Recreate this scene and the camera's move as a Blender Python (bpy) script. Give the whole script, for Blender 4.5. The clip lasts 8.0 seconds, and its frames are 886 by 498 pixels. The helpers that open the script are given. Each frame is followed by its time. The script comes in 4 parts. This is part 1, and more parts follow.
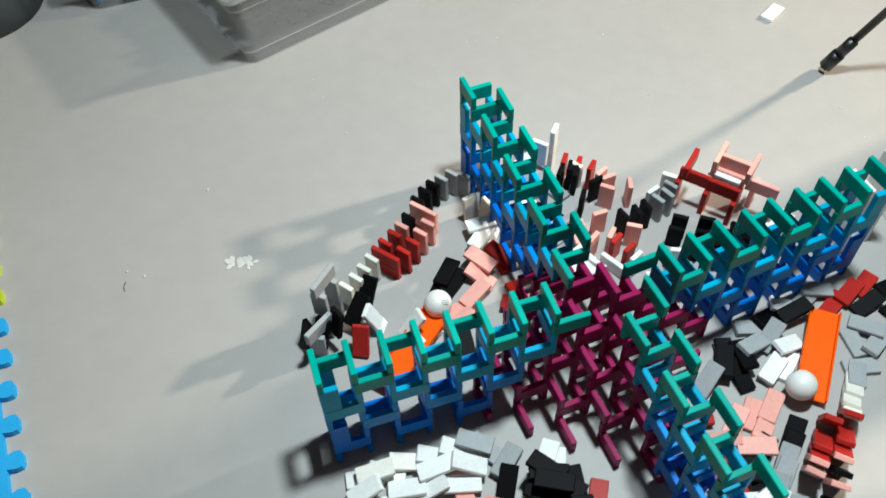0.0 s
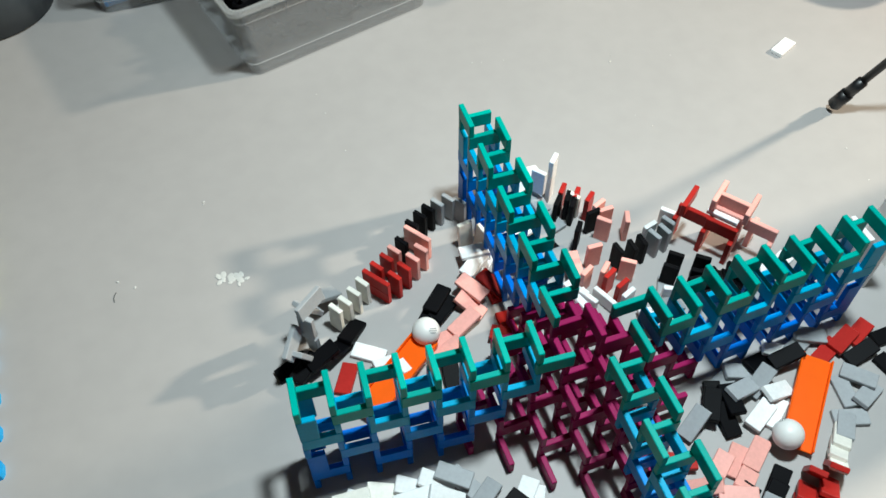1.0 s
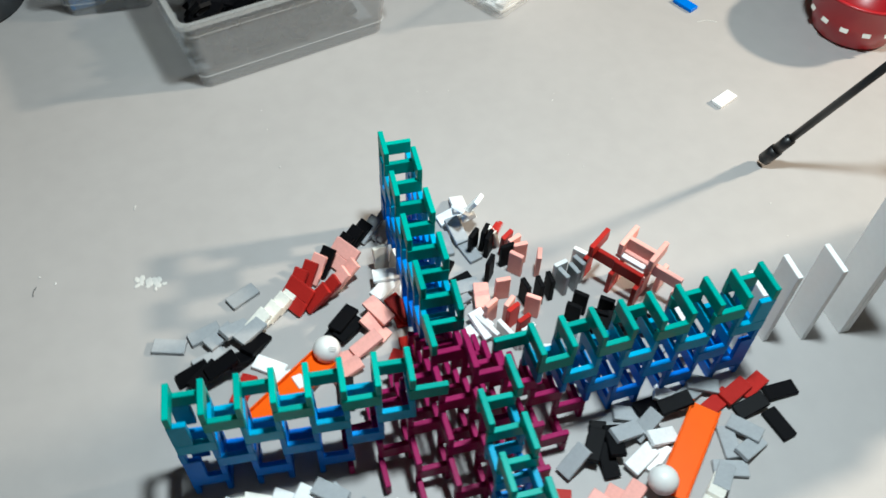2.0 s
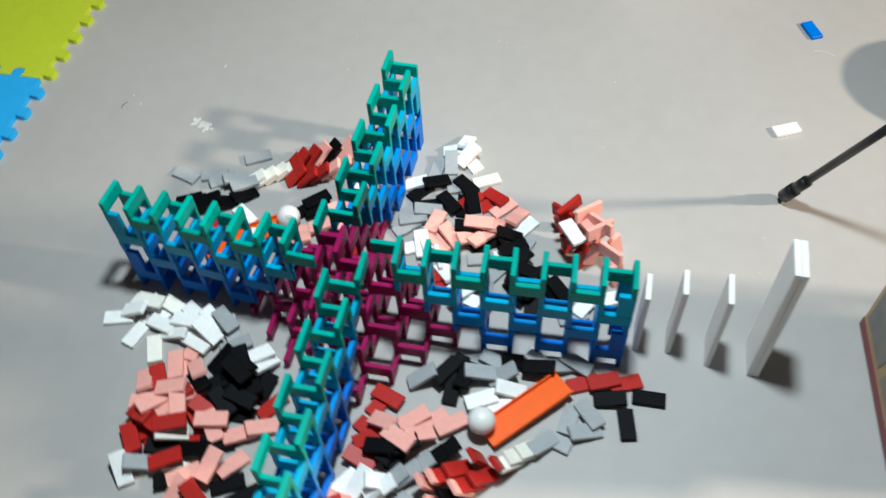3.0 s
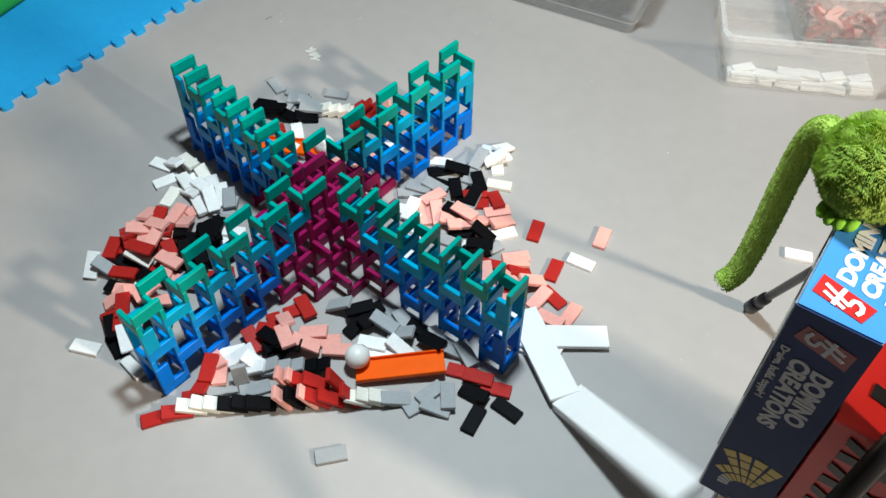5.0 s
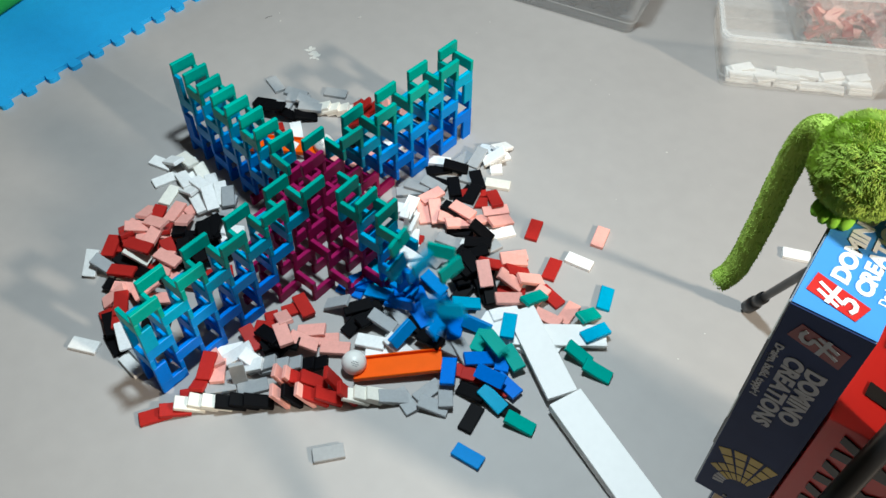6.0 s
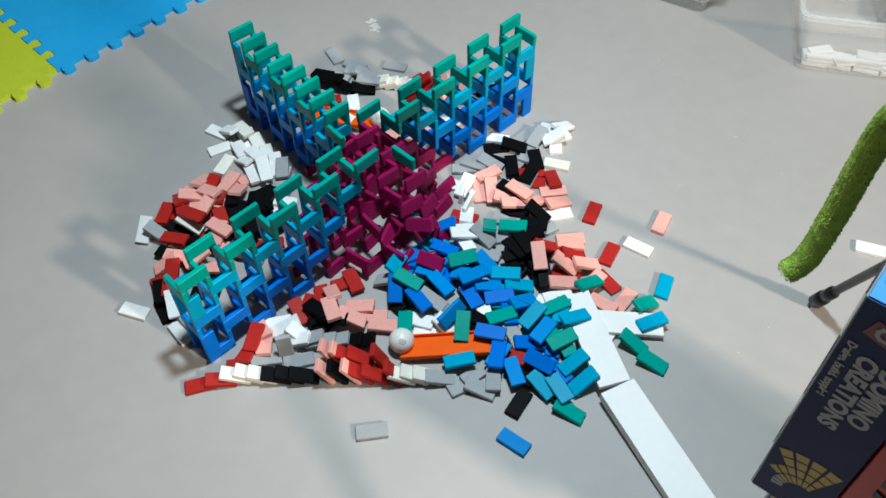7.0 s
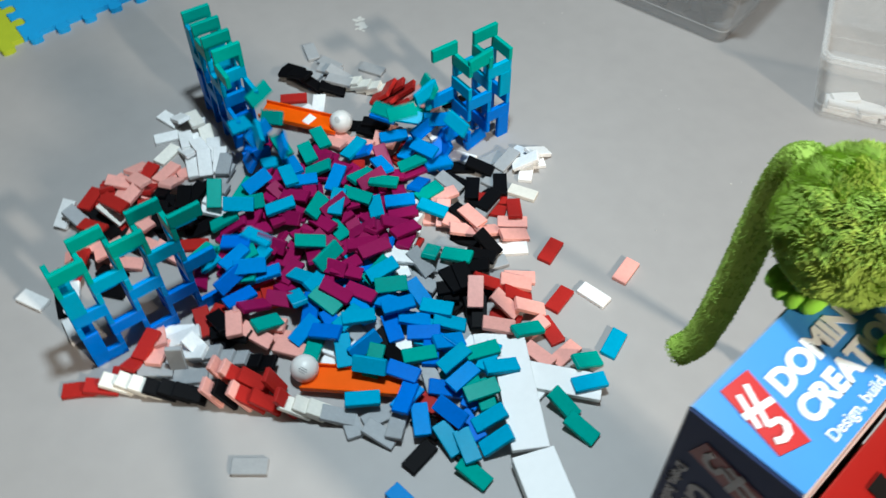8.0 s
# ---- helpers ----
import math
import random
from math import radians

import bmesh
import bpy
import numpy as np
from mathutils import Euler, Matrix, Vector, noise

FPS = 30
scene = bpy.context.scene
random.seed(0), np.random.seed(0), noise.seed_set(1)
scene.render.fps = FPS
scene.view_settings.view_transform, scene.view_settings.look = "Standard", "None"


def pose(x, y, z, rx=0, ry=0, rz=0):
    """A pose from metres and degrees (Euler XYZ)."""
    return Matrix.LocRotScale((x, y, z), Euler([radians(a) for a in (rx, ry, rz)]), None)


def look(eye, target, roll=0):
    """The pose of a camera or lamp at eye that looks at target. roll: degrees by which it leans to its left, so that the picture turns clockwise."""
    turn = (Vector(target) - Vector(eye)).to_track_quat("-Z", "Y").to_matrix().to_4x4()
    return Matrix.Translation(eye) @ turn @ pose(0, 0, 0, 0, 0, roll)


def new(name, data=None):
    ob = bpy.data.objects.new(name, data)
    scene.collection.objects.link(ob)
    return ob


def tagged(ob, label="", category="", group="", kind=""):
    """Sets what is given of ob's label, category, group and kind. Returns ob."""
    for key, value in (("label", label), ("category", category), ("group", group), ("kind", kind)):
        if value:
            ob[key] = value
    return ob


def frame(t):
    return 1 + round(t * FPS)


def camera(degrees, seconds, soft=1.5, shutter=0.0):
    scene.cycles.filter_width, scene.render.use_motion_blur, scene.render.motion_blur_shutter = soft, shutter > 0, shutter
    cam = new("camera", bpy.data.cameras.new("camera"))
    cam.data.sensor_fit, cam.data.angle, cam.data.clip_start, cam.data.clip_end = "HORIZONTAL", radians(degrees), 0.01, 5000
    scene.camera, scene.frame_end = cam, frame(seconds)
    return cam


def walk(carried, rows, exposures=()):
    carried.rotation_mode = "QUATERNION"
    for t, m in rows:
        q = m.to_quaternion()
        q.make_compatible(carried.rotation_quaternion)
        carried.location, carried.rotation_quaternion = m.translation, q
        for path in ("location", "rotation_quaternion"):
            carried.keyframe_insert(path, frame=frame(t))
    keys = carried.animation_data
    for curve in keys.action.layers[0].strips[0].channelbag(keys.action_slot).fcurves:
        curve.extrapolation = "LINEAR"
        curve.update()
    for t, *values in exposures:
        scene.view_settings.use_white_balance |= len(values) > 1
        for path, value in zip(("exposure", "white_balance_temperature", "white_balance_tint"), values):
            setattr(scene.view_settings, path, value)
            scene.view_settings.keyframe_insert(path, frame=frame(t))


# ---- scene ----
cam = camera(53.8, 8.0, shutter=0.4)
PATH = [
    (0, (-0.408, -0.487, 1.06), (0.01, 0.638, -0.54), -2.7),
    (0.5, (-0.367, -0.47, 1.077), (0.036, 0.655, -0.526), -2.0),
    (1, (-0.366, -0.463, 1.076), (0.024, 0.671, -0.524), -1.1),
    (1.5, (-0.337, -0.461, 1.083), (0.095, 0.703, -0.485), 0.6),
    (1.7, (-0.302, -0.478, 1.087), (0.141, 0.691, -0.474), 1.9),
    (2.8, (0.172, -0.654, 1.157), (0.008, 0.517, -0.456), -2.8),
    (3, (0.303, -0.686, 1.16), (0.001, 0.471, -0.444), -3.8),
    (3.5, (0.458, -0.751, 1.187), (0.053, 0.403, -0.396), -4.2),
    (4, (0.632, -0.689, 1.185), (-0.046, 0.391, -0.355), -1.2),
    (4.5, (0.768, -0.651, 1.201), (0.123, 0.140, -0.031), 0.8),
    (6, (0.786, -0.648, 1.202), (0.137, 0.139, -0.031), 0.9),
    (6.5, (0.785, -0.661, 1.211), (0.126, 0.124, -0.018), 1.0),
    (7, (0.779, -0.628, 1.171), (0.069, 0.068, -0.083), -1.6),
    (7.5, (0.789, -0.523, 1.118), (0.040, 0.174, -0.112), -2.3),
    (8, (0.839, -0.403, 1.060), (0.029, 0.217, -0.173), -0.5),
]
walk(cam, [(t, look(eye, target, roll)) for t, eye, target, roll in PATH],
     [(0, -0.03, 6500, 6), (1.0, -0.02, 6430, 6), (1.7, 0.03, 6380, 7), (3.0, -0.14, 6400, 8), (3.5, -0.15, 6400, 8), (4.5, -0.16, 6390, 9), (6.0, -0.28, 6310, 8), (6.5, -0.30, 6280, 8), (8.0, -0.40, 6120, 8)])

# ---- light ----
world = bpy.data.worlds.new("room_air")
scene.world = world
world.use_nodes = True
world.node_tree.nodes["Background"].inputs[0].default_value = (0.74, 0.87, 1.0, 1)
world.node_tree.nodes["Background"].inputs[1].default_value = 0.036


def area_lamp(name, eye, target, size, watts, colour):
    data = bpy.data.lights.new(name, "AREA")
    data.shape, data.size, data.energy, data.color = "DISK", size, watts, colour
    ob = new(name, data)
    ob.matrix_world = look(eye, target)
    return ob


area_lamp("warm_lamp", (3.3, 0.2, 2.05), (0, 0, 0), 0.20, 150, (1.0, 0.855, 0.68))
area_lamp("work_lamp", (0.22, 0.12, 1.95), (0, 0, 0), 0.19, 50.5, (0.83, 0.96, 1.0))


# ---- materials ----
def material(name, colour, rough=0.5, metal=0.0, vary=0.12, grain=60.0, bump=0.15, second=None, spec=0.5, island=0.0):
    """A painted, moulded or printed surface: colour that varies at two scales, and a fine relief."""
    m = bpy.data.materials.new(name)
    m.use_nodes = True
    n, link = m.node_tree.nodes, m.node_tree.links.new
    b = n["Principled BSDF"]
    tex = n.new("ShaderNodeTexCoord")
    big, fine = n.new("ShaderNodeTexNoise"), n.new("ShaderNodeTexNoise")
    big.inputs["Scale"].default_value, fine.inputs["Scale"].default_value = grain * 0.12, grain
    big.inputs["Detail"].default_value = fine.inputs["Detail"].default_value = 4
    for k in (big, fine):
        link(tex.outputs["Object"], k.inputs["Vector"])
    both = n.new("ShaderNodeMath")
    both.operation = "ADD"
    link(big.outputs["Fac"], both.inputs[0])
    link(fine.outputs["Fac"], both.inputs[1])
    half = n.new("ShaderNodeMapRange")
    half.inputs["From Min"].default_value, half.inputs["From Max"].default_value = 0.6, 1.4
    link(both.outputs[0], half.inputs["Value"])
    mix = n.new("ShaderNodeMix")
    mix.data_type = "RGBA"
    dark = second or tuple(c * (1 - vary) for c in colour)
    mix.inputs["A"].default_value, mix.inputs["B"].default_value = (*dark, 1), (*colour, 1)
    link(half.outputs["Result"], mix.inputs["Factor"])
    out = mix.outputs["Result"]
    if island:
        info, hsv, spread = n.new("ShaderNodeObjectInfo"), n.new("ShaderNodeHueSaturation"), n.new("ShaderNodeMapRange")
        spread.inputs["To Min"].default_value, spread.inputs["To Max"].default_value = 1 - island, 1 + island
        link(info.outputs["Random"], spread.inputs["Value"])
        link(spread.outputs["Result"], hsv.inputs["Value"])
        link(out, hsv.inputs["Color"])
        out = hsv.outputs["Color"]
    link(out, b.inputs["Base Color"])
    b.inputs["Roughness"].default_value, b.inputs["Metallic"].default_value = rough, metal
    b.inputs["Specular IOR Level"].default_value = spec
    if bump:
        relief = n.new("ShaderNodeBump")
        relief.inputs["Strength"].default_value, relief.inputs["Distance"].default_value = bump, 0.0006
        link(fine.outputs["Fac"], relief.inputs["Height"])
        link(relief.outputs["Normal"], b.inputs["Normal"])
    return m


def clear_plastic(name, tint, alpha, rough=0.15):
    """Thin milky see-through plastic."""
    m = bpy.data.materials.new(name)
    m.use_nodes = True
    n, link = m.node_tree.nodes, m.node_tree.links.new
    b, out = n["Principled BSDF"], n["Material Output"]
    b.inputs["Base Color"].default_value, b.inputs["Roughness"].default_value = (*tint, 1), rough
    clear, mix, cloud = n.new("ShaderNodeBsdfTransparent"), n.new("ShaderNodeMixShader"), n.new("ShaderNodeTexNoise")
    cloud.inputs["Scale"].default_value = 14
    span = n.new("ShaderNodeMapRange")
    span.inputs["To Min"].default_value, span.inputs["To Max"].default_value = alpha - 0.06, alpha + 0.06
    link(cloud.outputs["Fac"], span.inputs["Value"])
    link(span.outputs["Result"], mix.inputs["Fac"])
    link(clear.outputs[0], mix.inputs[1])
    link(b.outputs[0], mix.inputs[2])
    link(mix.outputs[0], out.inputs["Surface"])
    return m


def plastic(name, colour, rough=0.38, spec=0.12):
    return material(name, colour, rough, vary=0.14, grain=220, bump=0.10, island=0.09, spec=spec)


PAINT = {
    "teal": plastic("teal_plastic", (0.0, 0.345, 0.285)),
    "cyan": plastic("cyan_plastic", (0.0, 0.355, 0.58)),
    "azure": plastic("azure_plastic", (0.0, 0.250, 0.68)),
    "blue": plastic("blue_plastic", (0.0, 0.170, 0.69)),
    "magenta": plastic("magenta_plastic", (0.30, 0.007, 0.085)),
    "white": plastic("white_plastic", (0.90, 0.90, 0.89)),
    "ivory": plastic("ivory_plastic", (0.85, 0.82, 0.74)),
    "grey": plastic("grey_plastic", (0.36, 0.375, 0.39)),
    "black": plastic("black_plastic", (0.003, 0.003, 0.004), 0.55, 0.08),
    "red": plastic("red_plastic", (0.43, 0.022, 0.018)),
    "pink": plastic("pink_plastic", (0.90, 0.42, 0.36)),
}
SAID = {"teal": "teal green", "cyan": "light ocean blue", "azure": "medium ocean blue", "blue": "deep ocean blue", "magenta": "magenta", "white": "white",
        "ivory": "ivory white", "grey": "cool grey", "black": "black", "red": "dark red", "pink": "salmon pink"}


# ---- building helpers ----
def part(name, bm, mat, parent=None, label=""):
    me = bpy.data.meshes.new(name)
    bm.to_mesh(me)
    bm.free()
    me.materials.append(mat)
    ob = new(name, me)
    ob.parent = parent
    if label:
        ob["label"] = label
    return ob


def block(sx, sy, sz, bevel=0.0, at=(0, 0, 0), segments=2):
    """A block with rounded edges, its middle at the place given."""
    bm = bmesh.new()
    bmesh.ops.create_cube(bm, size=1, matrix=Matrix.Translation(at) @ Matrix.Diagonal((sx, sy, sz, 1)))
    if bevel:
        bmesh.ops.bevel(bm, geom=bm.edges[:], offset=bevel, segments=segments, affect="EDGES", profile=0.6)
    return bm


def smooth(ob):
    for f in ob.data.polygons:
        f.use_smooth = True
    return ob


# ---- floor and room ----
floor = part("floor", block(9, 9, 0.1, at=(0, 0, -0.05)), material("grey_floor_paint", (0.388, 0.370, 0.362), 0.55, vary=0.09, grain=26, bump=0.05))
tagged(floor, "smooth light grey painted floor with small scuffs", "floor", kind="structure")
# walls and ceiling are added out of view, dark so little light bounces back
low_bounce_grey = material("low_bounce_grey", (0.15, 0.15, 0.148), 0.8, vary=0.06, grain=12, bump=0.1)
for name, at, size in (("wall_north", (0, 4.5, 1.35), (9.2, 0.2, 2.7)), ("wall_south", (0, -4.5, 1.35), (9.2, 0.2, 2.7)),
                       ("wall_east", (4.5, 0, 1.35), (0.2, 8.8, 2.7)), ("wall_west", (-4.5, 0, 1.35), (0.2, 8.8, 2.7))):
    tagged(part(name, block(*size, at=at), low_bounce_grey), "plain dark grey room wall added out of view, keeps bounced light low", "wall", kind="structure")
tagged(part("ceiling", block(9.2, 9.2, 0.15, at=(0, 0, 2.775)), low_bounce_grey), "plain dark grey ceiling added out of view, keeps bounced light low", "ceiling", kind="structure")

# ---- dominoes: 48 x 23 x 7.5 mm ----
LONG, WIDE, THICK = 0.048, 0.0231, 0.0075
P = LONG - THICK
TIP = 10


def domino_mesh(name, mat):
    bm = block(LONG, WIDE, THICK, 0.0009, segments=1)
    me = bpy.data.meshes.new(name)
    bm.to_mesh(me)
    bm.free()
    me.materials.append(mat)
    return me


MESH = {k: domino_mesh(k + "_domino", m) for k, m in PAINT.items()}


def domino(colour, m, how, group):
    ob = new("domino", MESH[colour])
    ob.matrix_basis = m
    return tagged(ob, SAID[colour] + " plastic domino " + how, "domino", group)


def reach_of(k, j):
    """How far a node lies from the crossing; the north half stands one column further west."""
    return abs(k + (1.5 if j >= 0 else 0.5)), abs(j + 0.5)


def inside(k, j, layer):
    """Whether the lattice has a node here: two node rows along each arm, and a diamond that widens downward."""
    a, b = reach_of(k, j)
    return (b < 1 and abs(k + 0.5) < TIP) or (a < 1 and b < TIP) or a + b <= 1 + 0.5 * layer + 0.01


def hue(k, j, k2, j2, layer):
    if (sum(reach_of(k, j)) + sum(reach_of(k2, j2))) / 2 <= 1.3 + 0.5 * layer:
        return "magenta"
    return "teal" if layer < 2 else "cyan" if layer < 4 else "azure" if layer < 6 else "blue"


WALL = []
# the arms were laid a little out of square: shift and turn of each about the crossing
SQUARE = {"west": (0.0033, -0.0127, -4.7), "north": (0.0026, -0.0044, -2.25), "east": (0.0001, -0.0126, 2.4), "south": (-0.0045, -0.0011, -0.8), "centre": (-0.001, -0.005, 0.0)}


def wall_piece(m, colour, x, y, layer):
    if y > 0.045 and abs(x) < 0.09:
        arm = "north"
    elif y < -0.045 and abs(x) < 0.06:
        arm = "south"
    elif abs(y) < 0.03 and abs(x) > 0.045:
        arm = "east" if x > 0 else "west"
    else:
        arm = "centre"
    if colour == "magenta":
        arm = "centre"
    WALL.append((pose(*SQUARE[arm][:2], 0, 0, 0, SQUARE[arm][2]) @ m, colour, x, y, layer))


for layer in range(9):
    m_ = layer // 2
    z = (8 - layer) * WIDE + WIDE / 2
    along_y = layer % 2 == 0
    for u in range(-TIP, TIP):
        for v in range(-TIP, TIP):
            k, j = (u, v) if along_y else (v, u)
            k2, j2 = (k, j + 1) if along_y else (k + 1, j)
            if not (inside(k, j, layer) and inside(k2, j2, layer)):
                continue
            if along_y:
                narrow = not (inside(k, j - 1, layer) or inside(k, j + 2, layer))
            else:
                narrow = not (inside(k - 1, j, layer) or inside(k + 2, j, layer))
            if not narrow and (v + u + m_) % 2:
                continue
            # at the tips two crosspieces give way to upright posts
            if narrow and u in (-TIP, TIP - 1) and layer in ((2, 6) if along_y else (3, 7)):
                continue
            x, y = (k + k2 + 1) / 2 * P, (j + j2 + 1) / 2 * P
            wob = [random.uniform(-1, 1) for _ in range(3)]
            wall_piece(pose(x + 0.0006 * wob[0], y + 0.0006 * wob[1], z, 90, 0, (90 if along_y else 0) + 0.9 * wob[2]), hue(k, j, k2, j2, layer), x, y, layer)

EDGE = (TIP - 0.5) * P + THICK / 2 - WIDE / 2
for sign in (-1, 1):
    for side, tops in ((-1, (1, 5)), (1, (2, 6))):
        for top in tops:
            shade = "cyan" if top < 4 else "blue"
            wall_piece(pose(sign * EDGE, side * P / 2, (8 - top) * WIDE, 90, 90, 0), shade, sign * EDGE, side * P / 2, top)
    for side, tops in ((-sign, (2, 6)), (sign, (3, 7))):
        for top in tops:
            shade = "cyan" if top < 4 else "blue"
            x = side * P / 2 - (P if sign > 0 else 0)
            wall_piece(pose(x, sign * EDGE, (8 - top) * WIDE, 90, 90, 90), shade, x, sign * EDGE, top)

# ---- fallen dominoes round the wall: colour, x, y, turn, how high in the heap ----
SE_HEAP_A = [
    ("black", 0.151, -0.104, 88, 0), ("grey", 0.188, -0.076, 12, 1), ("grey", 0.22, -0.071, 27, 0), ("white", 0.196, -0.114, 28, 1), ("white", 0.236, -0.092, 6, 1),
    ("white", 0.218, -0.115, 36, 0), ("pink", 0.106, -0.16, 37, 2), ("pink", 0.133, -0.157, 43, 1), ("pink", 0.161, -0.16, 37, 1), ("pink", 0.122, -0.19, 35, 1), ("pink",
    0.096, -0.208, 154, 2), ("pink", 0.067, -0.182, 156, 3), ("red", 0.052, -0.143, 63, 0), ("red", 0.061, -0.134, 160, 1), ("red", 0.046, -0.188, 150, 0),
]
SE_HEAP_B = [
    ("red", 0.051, -0.202, 33, 0), ("black", 0.073, -0.22, 1, 1), ("black", 0.103, -0.213, 31, 0), ("red", 0.046, -0.236, 164, 0), ("black", 0.138, -0.082, 56, 0),
    ("grey", 0.104, -0.096, 28, 0), ("black", 0.167, -0.084, 80, 0), ("white", 0.032, -0.272, 57, 1), ("white", 0.053, -0.27, 69, 1), ("white", 0.083, -0.264, 16, 2),
    ("grey", 0.074, -0.328, 59, 1), ("red", 0.038, -0.32, 123, 2), ("red", 0.048, -0.342, 123, 1), ("pink", 0.053, -0.312, 136, 1), ("pink", 0.014, -0.3, 163, 1),
]
SE_HEAP_C = [
    ("red", 0.053, -0.359, 53, 0), ("grey", 0.111, -0.293, 57, 0),
]
SE_OUTER = [
    ("red", 0.338, -0.059, 24, 0), ("red", 0.367, -0.053, 23, 1), ("red", 0.399, -0.048, 24, 0), ("black", 0.379, -0.079, 10, 0), ("black", 0.406, -0.113, 102, 1),
    ("black", 0.434, -0.066, 1, 0), ("grey", 0.309, -0.156, 162, 0), ("grey", 0.325, -0.12, 81, 0), ("grey", 0.352, -0.11, 131, 1), ("grey", 0.349, -0.136, 23, 0),
    ("grey", 0.281, -0.296, 52, 0), ("grey", 0.325, -0.032, 159, 0), ("black", 0.271, -0.053, 2, 0),
]
SW_HEAP_A = [
    ("white", -0.394, -0.073, 15, 0), ("white", -0.368, -0.062, 0, 1), ("white", -0.354, -0.096, 72, 0), ("white", -0.318, -0.077, 163, 1), ("white", -0.292, -0.088, 179,
    0), ("white", -0.276, -0.07, 175, 1), ("white", -0.236, -0.082, 153, 2), ("grey", -0.217, -0.056, 141, 1), ("ivory", -0.315, -0.117, 114, 0), ("ivory", -0.348,
    -0.044, 173, 0), ("grey", -0.189, -0.092, 36, 0), ("white", -0.143, -0.112, 49, 1), ("white", -0.133, -0.12, 60, 0), ("pink", -0.269, -0.14, 111, 3), ("pink", -0.304,
    -0.174, 118, 1),
]
SW_HEAP_B = [
    ("red", -0.284, -0.169, 118, 1), ("pink", -0.266, -0.215, 51, 2), ("pink", -0.246, -0.192, 10, 3), ("pink", -0.226, -0.218, 110, 2), ("red", -0.282, -0.233, 157, 1),
    ("red", -0.286, -0.266, 126, 0), ("ivory", -0.226, -0.252, 24, 1), ("red", -0.227, -0.244, 22, 2), ("pink", -0.172, -0.232, 125, 2), ("pink", -0.173, -0.226, 12, 3),
    ("pink", -0.134, -0.232, 32, 1), ("pink", -0.105, -0.216, 30, 1), ("grey", -0.14, -0.211, 30, 0), ("red", -0.222, -0.289, 29, 2), ("grey", -0.256, -0.3, 20, 1),
]
SW_HEAP_C = [
    ("white", -0.28, -0.312, 124, 0), ("ivory", -0.205, -0.292, 25, 0), ("black", -0.186, -0.269, 3, 1), ("pink", -0.154, -0.289, 73, 2), ("pink", -0.13, -0.276, 55, 1),
    ("pink", -0.188, -0.306, 35, 1), ("pink", -0.19, -0.329, 63, 1), ("red", -0.158, -0.335, 141, 2), ("red", -0.142, -0.352, 140, 1), ("black", -0.128, -0.303, 29, 0),
    ("black", -0.1, -0.317, 38, 0), ("white", -0.106, -0.37, 151, 1), ("black", -0.12, -0.383, 165, 0), ("white", -0.066, -0.39, 175, 0), ("white", -0.155, -0.418, 26, 0),
]
SW_HEAP_D = [
    ("grey", -0.062, -0.37, 175, 0), ("black", -0.201, -0.12, 56, 0), ("black", -0.169, -0.14, 40, 1), ("black", -0.176, -0.16, 35, 0), ("black", -0.14, -0.174, 39, 2),
    ("black", -0.168, -0.196, 140, 1), ("black", -0.143, -0.186, 166, 2), ("black", -0.156, -0.134, 121, 3), ("black", -0.145, -0.202, 1, 0), ("black", -0.155, -0.139,
    151, 1), ("black", -0.156, -0.154, 147, 3), ("black", -0.215, -0.168, 139, 1), ("pink", -0.227, -0.148, 130, 1), ("red", -0.192, -0.209, 158, 0), ("red", -0.236,
    -0.184, 140, 0),
]
SW_HEAP_E = [
    ("red", -0.262, -0.242, 158, 0), ("pink", -0.257, -0.215, 139, 0), ("black", -0.207, -0.312, 22, 0), ("black", -0.238, -0.27, 7, 0), ("red", -0.104, -0.178, 56, 0),
    ("black", -0.16, -0.25, 23, 0), ("red", -0.164, -0.362, 162, 0), ("black", -0.145, -0.368, 154, 0),
]
NE_HEAP_A = [
    ("grey", 0.064, 0.328, 101, 2), ("grey", 0.04, 0.314, 87, 1), ("grey", 0.074, 0.292, 106, 1), ("white", 0.066, 0.366, 12, 1), ("white", 0.082, 0.382, 84, 1),
    ("white", 0.09, 0.347, 52, 1), ("white", 0.097, 0.344, 131, 0), ("ivory", 0.131, 0.306, 28, 1), ("red", 0.152, 0.269, 144, 1), ("pink", 0.17, 0.25, 50, 0), ("pink",
    0.196, 0.231, 68, 2), ("white", 0.212, 0.214, 56, 1), ("black", 0.077, 0.242, 137, 2), ("black", 0.022, 0.262, 53, 0), ("black", 0.04, 0.234, 17, 0),
]
NE_HEAP_B = [
    ("black", 0.048, 0.282, 33, 1), ("black", 0.099, 0.284, 142, 1), ("black", 0.118, 0.244, 108, 1), ("black", 0.102, 0.244, 95, 0), ("white", 0.008, 0.276, 18, 0),
    ("grey", 0.016, 0.182, 45, 0), ("grey", 0.024, 0.198, 19, 1), ("grey", 0.046, 0.218, 12, 1), ("pink", 0.064, 0.192, 78, 1), ("white", 0.051, 0.145, 108, 2), ("white",
    0.041, 0.136, 25, 0), ("pink", 0.096, 0.167, 140, 1), ("pink", 0.075, 0.158, 139, 0), ("pink", 0.128, 0.17, 32, 1), ("pink", 0.146, 0.171, 52, 1),
]
